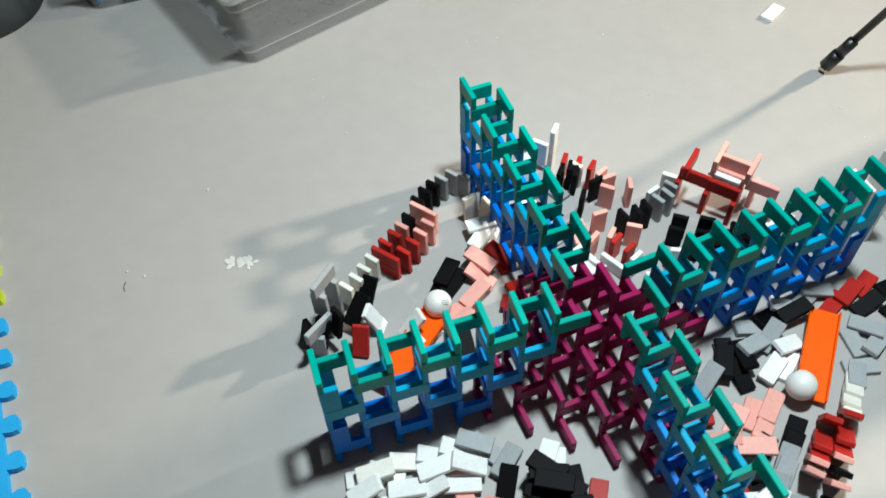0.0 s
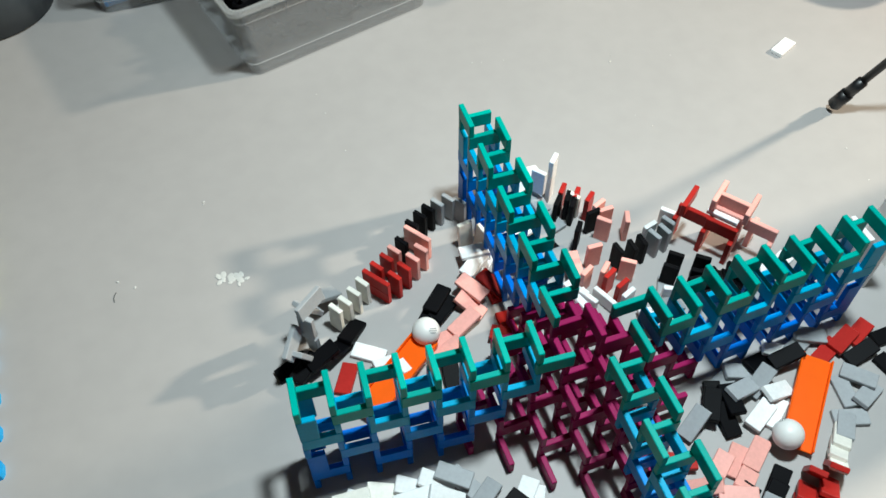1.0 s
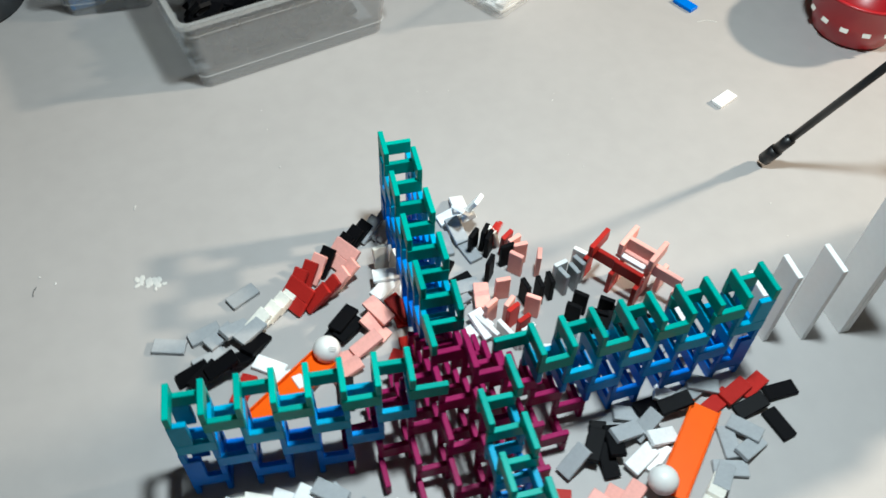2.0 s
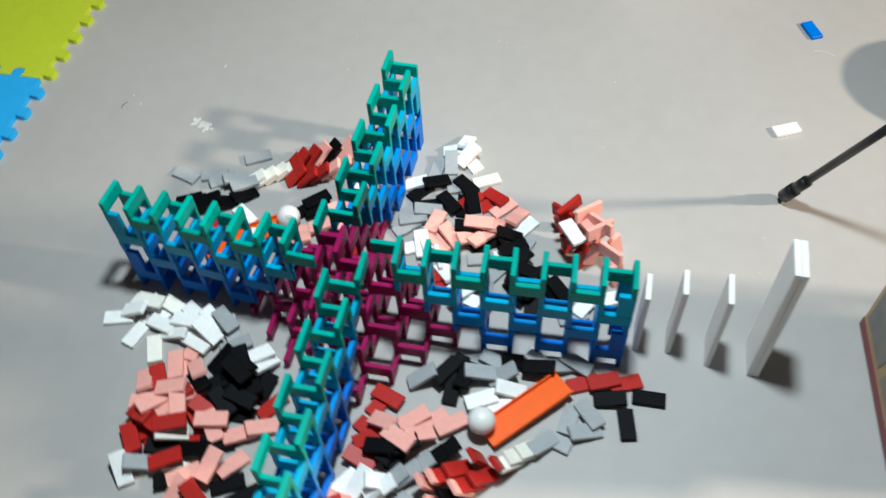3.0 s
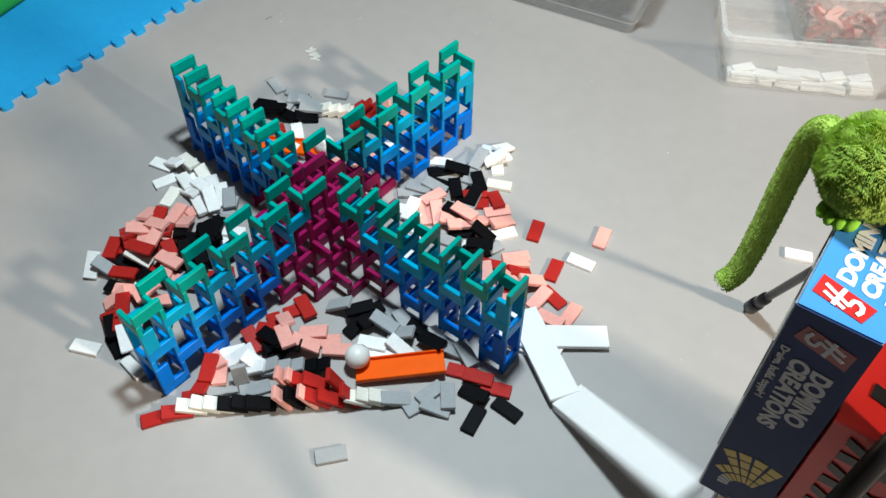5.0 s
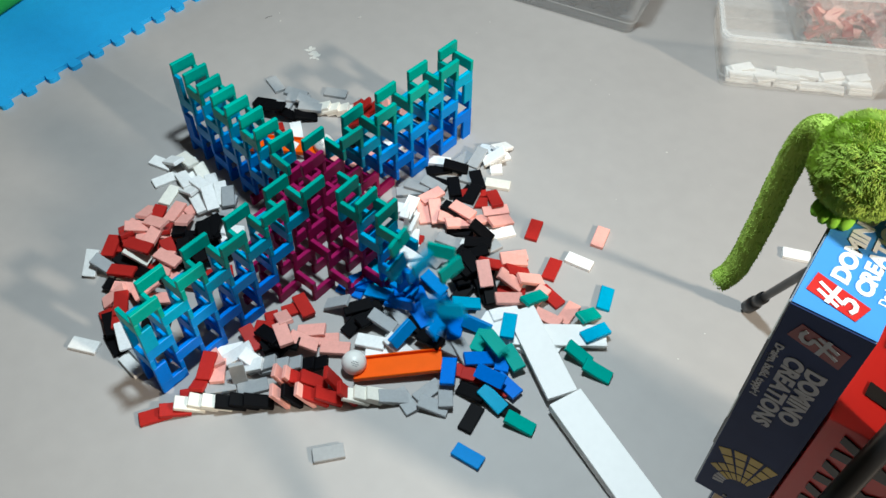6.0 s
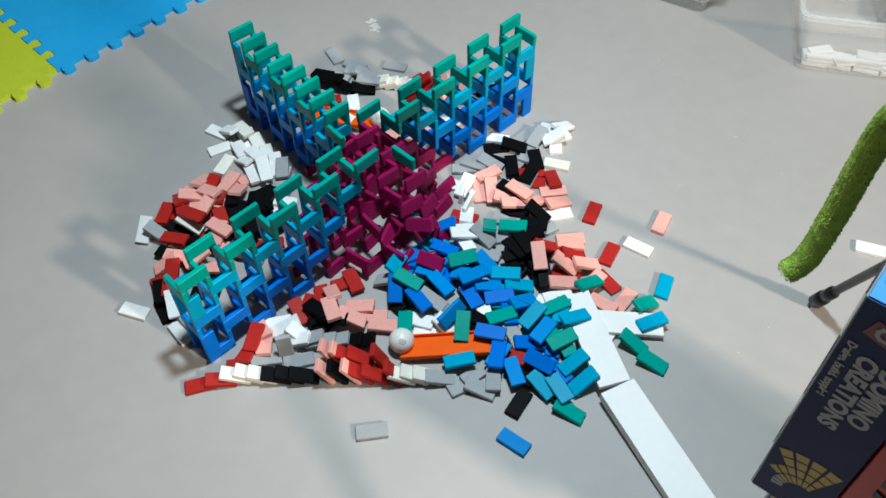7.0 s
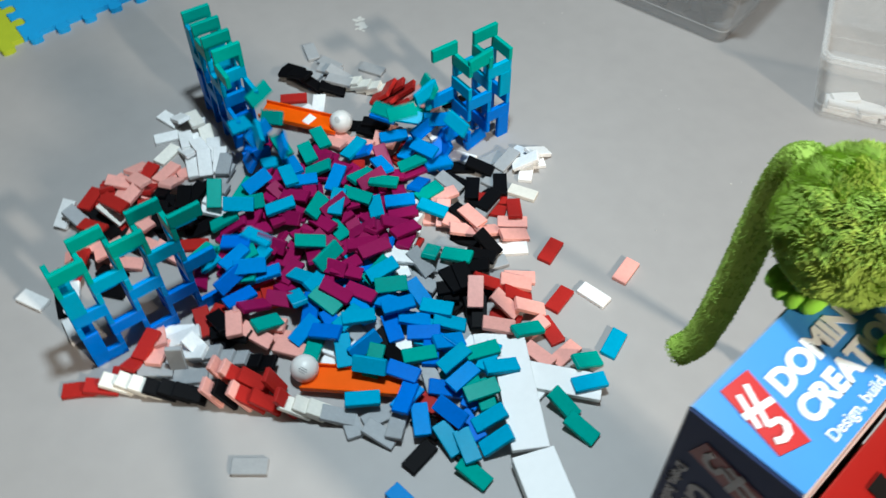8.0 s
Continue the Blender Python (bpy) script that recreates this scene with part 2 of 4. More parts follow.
NE_HEAP_C = [
    ("pink", 0.138, 0.192, 2, 3), ("black", 0.122, 0.188, 10, 2), ("pink", 0.168, 0.202, 88, 1), ("black", 0.152, 0.169, 34, 0), ("black", 0.192, 0.18, 12, 1), ("black",
    0.201, 0.158, 31, 1), ("grey", 0.152, 0.138, 14, 0), ("grey", 0.122, 0.235, 109, 0), ("grey", 0.216, 0.17, 71, 0),
]
NE_NEAR_A = [
    ("white", 0.359, 0.095, 24, 0), ("grey", 0.31, 0.054, 26, 0), ("white", 0.326, 0.074, 60, 0), ("black", 0.284, 0.087, 142, 1), ("black", 0.213, 0.135, 49, 1),
    ("black", 0.23, 0.1, 160, 0), ("black", 0.203, 0.132, 5, 0), ("white", 0.126, 0.048, 54, 0), ("grey", 0.16, 0.074, 8, 0), ("white", 0.1, 0.098, 129, 1), ]
TOWER_FALLEN_A = [
    ("pink", 0.275, 0.165, 48, 3), ("pink", 0.262, 0.185, 49, 2), ("red", 0.293, 0.154, 54, 2), ("red", 0.257, 0.127, 55, 1), ("pink", 0.297, 0.126, 18, 2), ("red",
    0.307, 0.118, 33, 1), ("pink", 0.318, 0.096, 48, 1), ("pink", 0.32, 0.154, 54, 2), ("red", 0.33, 0.205, 106, 0), ("red", 0.363, 0.156, 169, 1), ("pink", 0.348, 0.137,
    88, 1), ("pink", 0.387, 0.112, 9, 1), ("pink", 0.406, 0.146, 96, 0), ("red", 0.252, 0.258, 111, 0), ("pink", 0.353, 0.322, 107, 0), ("pink", 0.264, 0.096, 140, 1),
]
NW_FALLEN = [
    ("grey", -0.286, 0.293, 28, 0), ("grey", -0.401, 0.23, 162, 0), ("grey", -0.349, 0.239, 17, 0), ("grey", -0.327, 0.225, 32, 1), ("grey", -0.303, 0.23, 32, 1),
    ("grey", -0.283, 0.218, 37, 2), ("grey", -0.347, 0.193, 17, 0), ("black", -0.372, 0.173, 15, 0), ("black", -0.354, 0.16, 37, 0), ("black", -0.306, 0.175, 36, 0),
    ("black", -0.278, 0.199, 47, 1), ("white", -0.265, 0.16, 143, 0), ("white", -0.242, 0.132, 7, 1), ("red", -0.306, 0.132, 59, 1), ("black", -0.329, 0.163, 19, 0),
]
NW_INNER = [
    ("black", -0.166, 0.189, 47, 0), ("black", -0.147, 0.205, 43, 1), ("black", -0.142, 0.19, 35, 0), ("white", -0.074, 0.245, 36, 1), ("white", -0.065, 0.263, 175, 2),
    ("white", -0.057, 0.247, 47, 0), ("grey", -0.073, 0.245, 54, 0), ("red", -0.039, 0.205, 117, 1), ("red", -0.042, 0.202, 94, 0), ("red", -0.036, 0.135, 88, 0),
    ("pink", -0.104, 0.181, 128, 1), ("pink", -0.094, 0.202, 121, 2), ("pink", -0.123, 0.156, 24, 1), ("pink", -0.167, 0.144, 6, 0), ("pink", -0.159, 0.124, 17, 0),
    ("black", -0.168, 0.086, 81, 0), ("white", -0.213, 0.123, 20, 0), ("red", -0.054, 0.104, 147, 0),
]

CELL = 0.006
GRID = {}


def footprint(x, y, turn, long=LONG, wide=WIDE):
    c, s = math.cos(radians(turn)), math.sin(radians(turn))
    nl, nw = 8, 4
    for a in range(nl):
        for b in range(nw):
            p, q = (a + 0.5) / nl * long - long / 2, (b + 0.5) / nw * wide - wide / 2
            yield p, (round((x + p * c - q * s) / CELL), round((y + p * s + q * c) / CELL))


def settle(x, y, turn, rock=0.0, record=True):
    """Lays a domino on whatever lies there already, and gives its pose."""
    ends, cells = [0.0, 0.0], list(footprint(x, y, turn))
    mean = 0.0
    for p, c in cells:
        g = GRID.get(c, 0.0)
        ends[p > 0] = max(ends[p > 0], g)
        mean += g / len(cells)
    slope = max(-0.6, min(0.6, (ends[1] - ends[0]) / (0.72 * LONG)))
    z = max(max(ends) * 0.55 + mean * 0.35, (ends[0] + ends[1]) / 2 * 0.93) + THICK / 2
    for p, c in cells:
        GRID[c] = max(GRID.get(c, 0.0), z + THICK / 2 + p * slope)
    return pose(x, y, max(z, abs(slope) * LONG * 0.45 + THICK / 2), rock, -math.degrees(math.atan(slope)), turn)


def clear_of_wall(x, y):
    """Moves a place out of the footprint of the standing wall."""
    gap = 0.031
    mid_x = -0.038 + 0.039 * y if y > 0 else -0.004
    mid_y = -0.012 + (0.042 * x if x > 0 else -0.082 * x)
    if abs(y - mid_y) < gap and abs(x) < 0.40:
        y = mid_y + math.copysign(gap, y - mid_y)
    if abs(x - mid_x) < gap and abs(y) < 0.40:
        x = mid_x + math.copysign(gap, x - mid_x)
    r = abs(x) + abs(y)
    if r < 0.19:
        x, y = x * 0.19 / r, y * 0.19 / r
    return x, y


FALLEN = {}


def strew(colour, x, y, spread, count, seed):
    """A loose handful of dominoes of one colour round a place."""
    rng = random.Random(seed)
    return [(colour, x + rng.gauss(0, spread), y + rng.gauss(0, spread), rng.uniform(0, 180), 0) for _ in range(count)]


SW_UNDER = strew("black", -0.160, -0.160, 0.020, 9, 1) + strew("red", -0.250, -0.235, 0.025, 6, 2) + strew("pink", -0.262, -0.185, 0.025, 4, 3)
SW_FOOT = [("white", -0.362, -0.040, 168, 0), ("white", -0.334, -0.046, 150, 0), ("ivory", -0.305, -0.044, 163, 0), ("white", -0.270, -0.050, 152, 0), ("white", -0.240, -0.054, 146, 0),
           ("white", -0.252, -0.098, 160, 0), ("grey", -0.206, -0.066, 122, 0)]
SE_UNDER = strew("black", 0.090, -0.215, 0.016, 4, 9)
NE_FOOT = strew("black", 0.235, 0.085, 0.024, 9, 21) + strew("grey", 0.170, 0.060, 0.020, 4, 22) + strew("white", 0.110, 0.060, 0.014, 2, 23)
SE_FOOT = [("grey", 0.172, -0.052, 20, 0), ("grey", 0.206, -0.047, 165, 0), ("black", 0.238, -0.043, 12, 0), ("white", 0.272, -0.038, 150, 0), ("grey", 0.300, -0.040, 25, 0), ("black", 0.150, -0.070, 70, 0)]
for heap, rows in (("se", NE_FOOT), ("se", SE_FOOT), ("sw", SW_UNDER), ("sw", SW_FOOT), ("se", SE_UNDER), ("se", SE_HEAP_A + SE_HEAP_B + SE_HEAP_C), ("se", SE_OUTER), ("sw", SW_HEAP_A + SW_HEAP_B + SW_HEAP_C + SW_HEAP_D + SW_HEAP_E),
                   ("ne", NE_HEAP_A + NE_HEAP_B + NE_HEAP_C + NE_NEAR_A), ("tower", TOWER_FALLEN_A), ("nw", NW_FALLEN), ("nwi", NW_INNER)):
    for colour, x, y, turn, level in sorted(rows, key=lambda r: r[4]):
        x, y = clear_of_wall(x, y)
        FALLEN.setdefault(heap, []).append((colour, settle(x, y, turn, random.uniform(-3, 3))))

MOVES = []


def still(colour, m, how, group):
    return domino(colour, m, how, group)


def moving(colour, keys, how, group):
    ob = domino(colour, keys[0][1], how, group)
    MOVES.append((ob, keys))
    return ob


def between(a, b, f, lift=0.0):
    m = a.to_quaternion().slerp(b.to_quaternion(), f).to_matrix().to_4x4()
    m.translation = a.translation.lerp(b.translation, f) + Vector((0, 0, lift))
    return m


def tumble(a, t0, b, t1, lift=0.02):
    """Keys of a piece that rests at a until t0, tips over and comes to rest at b at t1."""
    d = t1 - t0
    return [(0, a), (t0, a), (t0 + 0.4 * d, between(a, b, 0.3, lift)), (t0 + 0.75 * d, between(a, b, 0.72, lift * 0.8)), (t1, b), (8.0, b)]


def lean(x, y, turn, angle, at=0.0):
    """A domino that stood upright, facing along turn, tipped forward about its front foot by angle."""
    return pose(x, y, at, 0, 0, turn) @ pose(THICK / 2, 0, 0, 0, angle, 0) @ pose(-THICK / 2, 0, LONG / 2, 0, 0, 0) @ pose(0, 0, 0, 0, 90, 0)


for heap in ("se", "sw", "nwi"):
    for colour, m in FALLEN[heap]:
        still(colour, m, "lying in the fallen row on the floor", "fallen dominoes")


def path_points(corners, step):
    out, carry = [], 0.0
    for (ax, ay), (bx, by) in zip(corners, corners[1:]):
        d, turn = math.hypot(bx - ax, by - ay), math.degrees(math.atan2(by - ay, bx - ax))
        s = carry
        while s < d:
            out.append((ax + (bx - ax) * s / d, ay + (by - ay) * s / d, turn))
            s += step
        carry = s - d
    return out


# fallen shingled rows south-east of the wall: colour and how far each piece leans
ROW = [("ivory", 70), ("ivory", 69), ("ivory", 70), ("black", 69), ("black", 70), ("black", 67), ("pink", 27), ("black", 32), ("pink", 33), ("red", 52), ("red", 54), ("red", 30),
       ("ivory", 56), ("ivory", 62), ("ivory", 66), ("grey", 74)]
still("red", pose(0.035, -0.424, THICK / 2, 0, 0, 60), "lying at the end of a toppled row", "toppled row")
still("red", lean(0.069, -0.377, 232, 80), "leaning in a toppled row", "toppled row")
for (x, y, turn), (colour, tip) in zip(path_points([(0.082, -0.361), (0.160, -0.287), (0.325, -0.133)], 0.0209), ROW):
    still(colour, lean(x, y, turn + 180 + random.uniform(-4, 4), tip), "leaning in a toppled row", "toppled row")
for (x, y, turn), (colour, tip) in zip(path_points([(0.154, -0.253), (0.236, -0.188)], 0.0197), [("pink", 25), ("pink", 30), ("red", 50), ("red", 52), ("red", 24)]):
    still(colour, lean(x, y, turn + 180 + random.uniform(-5, 5), tip, 0.005), "leaning in a toppled row", "toppled row")
for (x, y, turn), colour in zip(path_points([(0.065, -0.290), (0.170, -0.198)], 0.0205), ["white", "grey", "grey", "grey", "black", "black"]):
    still(colour, lean(x, y, turn + random.uniform(-4, 4), 68, 0.003), "leaning in a toppled row", "toppled row")
still("grey", lean(0.090, -0.300, 145, 8), "standing upright in the toppled row", "toppled row")

# the curved row north-west of the wall, which topples one after another
# colour, x, y, lane (-1 outer, 1 inner, 0 single, 2 a pair of long pieces on edge)
CURVE = [("ivory", -0.294, 0.220, 0), ("ivory", -0.276, 0.229, 0), ("ivory", -0.260, 0.240, 0), ("ivory", -0.244, 0.252, 0), ("red", -0.223, 0.253, 2), ("red", -0.216, 0.271, -1),
         ("red", -0.197, 0.246, 1), ("red", -0.198, 0.281, -1), ("red", -0.179, 0.257, 1), ("pink", -0.183, 0.291, -1), ("pink", -0.162, 0.268, 1), ("black", -0.168, 0.302, -1),
         ("pink", -0.145, 0.280, 1), ("pink", -0.141, 0.309, 2), ("black", -0.143, 0.328, 0), ("black", -0.126, 0.340, 0), ("black", -0.110, 0.348, 0), ("grey", -0.093, 0.354, 0),
         ("grey", -0.074, 0.357, 0), ("grey", -0.060, 0.345, 0)]
for n, (colour, x, y, lane) in enumerate(CURVE):
    turn = 33 + random.uniform(-3, 3)
    t0 = 0.98 + 0.80 * (x + 0.294) / 0.22
    end = 68 if n < 4 else 50 if n < 14 else 62
    spread = 0 if lane in (0, 2) else -15 * lane
    for low in ((0.0, WIDE) if lane == 2 else (0.0,)):
        def stage(f):
            if lane == 2:
                return pose(x, y, 0, 0, 0, turn) @ pose(THICK / 2, 0, 0, 0, end * f, 0) @ pose(-THICK / 2, 0, low + WIDE / 2, 90, 0, 90)
            return lean(x, y, turn + spread * f, end * f)
        keys = [(0, stage(0)), (t0, stage(0)), (t0 + 0.09, stage(0.3)), (t0 + 0.2, stage(0.8)), (t0 + 0.3, stage(1)), (8.0, stage(1))]
        moving(colour, keys, "in a curved row that topples over", "curved row")

# the small grey tower that opens the curved row
stack = [pose(-0.316, 0.206, 0.024, 0, 90, 40), pose(-0.351, 0.160, 0.0598, 90, 0, 30), pose(-0.316, 0.206, 0.072, 0, 90, 38), pose(-0.358, 0.157, 0.024, 0, 90, 60),
         pose(-0.3265, 0.1975, 0.1078, 90, 0, 38), pose(-0.336, 0.186, 0.024, 0, 90, 30), pose(-0.338, 0.188, 0.072, 0, 90, 44)]
greys = [(c, m) for c, m in FALLEN["nw"] if c == "grey"]
others = [(c, m) for c, m in FALLEN["nw"] if c != "grey"]
for n, (a, (colour, b)) in enumerate(zip(stack, greys)):
    moving(colour, tumble(a, 0.78 + 0.04 * n, b, 1.12 + (0.24 if n == 1 else 0.02 * n)), "falling from a small tower", "small tower")
for n, (colour, b) in enumerate(others):
    up = b @ pose(0, 0, 0.004, 0, -62, 0) @ pose(0.02, 0, 0, 0, 0, 0)
    moving(colour, tumble(up, 0.12 + 0.05 * n, b, 0.42 + 0.05 * n, 0.004), "toppling beside the wall", "small tower")

# the dominoes north-east of the wall: rows that stand, then lie
STAND_A = [
    ("red", 0.099, 0.313, 138), ("red", 0.116, 0.298, 138), ("red", 0.131, 0.283, 129), ("black", 0.1, 0.296, 142), ("black", 0.082, 0.293, 137), ("black", 0.103, 0.282,
    140), ("black", 0.09, 0.235, 140), ("black", 0.124, 0.254, 98), ("pink", 0.139, 0.266, 112), ("pink", 0.144, 0.252, 90), ("pink", 0.132, 0.234, 43), ("pink", 0.167,
    0.227, 157), ("black", 0.128, 0.178, 10), ("black", 0.15, 0.176, 2), ("black", 0.168, 0.18, 3), ("grey", 0.19, 0.183, 19),
]
STAND_B = [
    ("grey", 0.209, 0.187, 17), ("grey", 0.222, 0.199, 25), ("white", 0.23, 0.216, 40), ("white", 0.192, 0.201, 105), ("pink", 0.097, 0.194, 87), ("pink", 0.067, 0.158,
    118), ("pink", 0.094, 0.154, 131), ("red", 0.096, 0.142, 117), ("red", 0.105, 0.12, 113), ("white", 0.106, 0.103, 111), ("white", 0.09, 0.336, 135), ("white", 0.066,
    0.333, 38), ("black", 0.202, 0.139, 47), ("black", 0.184, 0.122, 47), ("black", 0.236, 0.12, 50), ("black", 0.218, 0.101, 53), ("white", 0.166, 0.088, 60),
]
ABOVE = {(0.09, 0.336): 0.048, (0.066, 0.333): 0.030}
still("white", pose(0.084, 0.120, WIDE / 2, 90, 0, 112), "lying on its edge beside the wall", "row beside the wall")
still("white", pose(0.056, 0.138, WIDE / 2, 90, 0, 117), "lying on its edge beside the wall", "row beside the wall")
moving("white", tumble(lean(0.090, 0.337, 135, 0), 1.80, pose(0.088, 0.362, THICK / 2, 0, 0, 62), 2.1, 0.006), "standing under another white domino, then fallen", "row beside the wall")
still("ivory", lean(-0.068, 0.294, 98, 8), "standing close to the wall", "row beside the wall")
still("ivory", lean(-0.052, 0.280, 15, 6), "standing close to the wall", "row beside the wall")
pool = list(FALLEN["ne"])
for colour, x, y, turn in STAND_A + STAND_B:
    up = ABOVE.get((x, y), 0.0)
    near = sorted((math.hypot(m.translation.x - x, m.translation.y - y), n) for n, (c, m) in enumerate(pool) if c == colour)
    if near and near[0][0] < 0.13:
        b = pool.pop(near[0][1])[1]
    else:
        c, w = math.cos(radians(turn - 90)), math.sin(radians(turn - 90))
        b = pose(x - 0.018 + 0.02 * c, y - 0.055 + 0.02 * w, THICK / 2, 0, 0, turn - 90)
    t0 = 1.75 + 2.4 * max(0.0, 0.35 - y) + random.uniform(0, 0.1)
    moving(colour, tumble(lean(x, y, turn, 0, up), t0, b, t0 + 0.3, 0.006), "standing in a row, then fallen", "row beside the wall")
for colour, b in pool:
    x, y, turn = b.translation.x, b.translation.y, math.degrees(b.to_euler().z)
    if x < 0.085 or y < 0.11:
        still(colour, b, "lying in the fallen row on the floor", "fallen dominoes")
    else:
        a = lean(x - 0.024 * math.cos(radians(turn)), y - 0.024 * math.sin(radians(turn)), turn, 0)
        t0 = 1.75 + 2.4 * max(0.0, 0.35 - y) + random.uniform(0, 0.1)
        moving(colour, tumble(a, t0, b, t0 + 0.3, 0.006), "standing in a row, then fallen", "row beside the wall")

# a red and pink tower beside the wall, which drops last
RED_SPOTS = [pose(0.240, 0.205, 0.024, 0, 90, -54), pose(0.253, 0.187, 0.060, 90, 0, -54), pose(0.266, 0.168, 0.024, 0, 90, -54), pose(0.278, 0.150, 0.060, 90, 0, -54),
             pose(0.290, 0.133, 0.024, 0, 90, -54), pose(0.247, 0.198, 0.0835, 90, 0, 36), pose(0.257, 0.148, 0.024, 0, 90, -54), pose(0.245, 0.168, 0.060, 90, 0, -54),
             pose(0.231, 0.186, 0.024, 0, 90, -54), pose(0.282, 0.116, 0.024, 0, 90, -54), pose(0.270, 0.133, 0.060, 90, 0, -54)]
PINK_SPOTS = [pose(0.288, 0.184, 0.024, 0, 90, -54), pose(0.312, 0.150, 0.024, 0, 90, -54), pose(0.300, 0.167, 0.060, 90, 0, -54), pose(0.300, 0.167, 0.0758, 0, 0, -54),
              pose(0.288, 0.186, 0.0915, 90, 0, 36), pose(0.318, 0.146, 0.0915, 90, 0, 36), pose(0.301, 0.163, 0.0915, 90, 0, -54), pose(0.340, 0.150, 0.024, 0, 90, -54),
              pose(0.332, 0.128, 0.060, 90, 0, -54), pose(0.344, 0.112, 0.024, 0, 90, -54), pose(0.320, 0.135, 0.024, 0, 90, -54), pose(0.262, 0.196, 0.0038, 0, 0, 20),
              pose(0.310, 0.118, 0.0038, 0, 0, 60), pose(0.330, 0.096, 0.024, 0, 90, -54), pose(0.300, 0.100, 0.024, 0, 90, -54)]
loose = sorted(FALLEN["tower"], key=lambda r: (r[1].translation.x > 0.34, r[0] != "red"))
for n, (colour, b) in enumerate(loose):
    spots = RED_SPOTS if colour == "red" else PINK_SPOTS
    if not spots:
        still(colour, b, "lying in the fallen row on the floor", "fallen dominoes")
        continue
    a = spots.pop(0)
    t0 = 3.62 + 0.02 * n
    tip = Matrix.Translation((0.02, 0.02, 0)) @ between(a, b, 0.12)
    keys = [(0, a), (2.2, a), (2.5, tip), (t0, tip), (t0 + 0.12, between(tip, b, 0.4, 0.02)), (t0 + 0.22, between(tip, b, 0.8, 0.015)), (t0 + 0.32, b), (8.0, b)]
    moving(colour, keys, "of a small tower that tips over", "red and pink tower")

slung, landed = pose(0.291, 0.166, 0.0715, 0, 0, -54), pose(0.356, 0.251, THICK / 2, 0, 0, 11)
moving("white", [(0, slung), (3.52, slung), (3.62, between(slung, landed, 0.35, 0.05)), (3.74, between(slung, landed, 0.8, 0.04)), (3.86, landed), (8.0, landed)],
       "thrown from a small tower that tips over", "red and pink tower")

# ---- single dominoes far out on the floor ----
for colour, x, y, turn in (("white", 0.641, 0.516, 25), ("blue", 0.697, 0.802, 115), ("blue", 0.83, 0.955, 40)):
    still(colour, pose(x, y, THICK / 2, 0, 0, turn), "lying alone on the floor", "single dominoes")


# ---- the collapse of the wall ----
def fall_time(x, y, colour, layer):
    r = abs(x) + abs(y)
    if x > 0.045 and abs(y) < 0.03 and colour != "magenta":
        return 6.36 - 2.6 * (x - 0.05) - 3.0 * (x - 0.05) ** 2
    if colour == "magenta":
        return 6.90 - x * 1.1 + 0.2 * r
    if x < -0.045 and abs(y) < 0.03:
        return 7.28 + (r - 0.10) * 4.9
    if y > 0.045:
        return 7.40 + (r - 0.10) * 2.35
    if y < -0.045:
        return 7.30 + (r - 0.10) * 5.6
    return 7.1


SECTION = {}
for key, said in (("centre", "magenta stepped domino pyramid at the crossing of the walls"), ("east", "teal and blue domino lattice wall, the first to collapse"),
                  ("west", "teal and blue domino lattice wall beside a grey row"), ("north", "teal and blue domino lattice wall beside a curved row"),
                  ("south", "teal and blue domino lattice wall beside pink dominoes")):
    SECTION[key] = tagged(new("domino_wall", None), said, "domino wall", "arms of the crossed wall")


def section(x, y, colour):
    if colour == "magenta" or (abs(x) < 0.045 and abs(y) < 0.045):
        return SECTION["centre"]
    return SECTION[("east" if x > 0 else "west") if abs(x) > abs(y) else ("north" if y > 0 else "south")]


def laid(colour, m, x, y):
    ob = new("domino", MESH[colour])
    ob.matrix_basis, ob.parent = m, section(x, y, colour)
    return ob


for x, y, turn, long, wide, top in ((0.262, -0.120, 46, 0.142, 0.042, 0.020), (-0.240, 0.107, 37, 0.142, 0.042, 0.020), (0.420, 0.0925, 40, 0.16, 0.042, 0.017),
                                    (0.420, 0.045, -30, 0.17, 0.05, 0.0255), (0.620, -0.044, -20, 0.258, 0.058, 0.027)):
    for a in range(40):
        for b in range(14):
            p, q = (a / 39 - 0.5) * long, (b / 13 - 0.5) * wide
            c, w = math.cos(radians(turn)), math.sin(radians(turn))
            cell = (round((x + p * c - q * w) / CELL), round((y + p * w + q * c) / CELL))
            GRID[cell] = max(GRID.get(cell, 0.0), top)

# where the first pieces to fall come to rest, out beyond the heap
THROWN = [("cyan", 0.436, 0.213, 112), ("teal", 0.437, 0.158, 78), ("cyan", 0.467, 0.133, 66), ("teal", 0.468, 0.085, 10), ("teal", 0.508, 0.08, 14), ("teal", 0.469, -0.073, 14),
          ("azure", 0.442, -0.165, 8)]
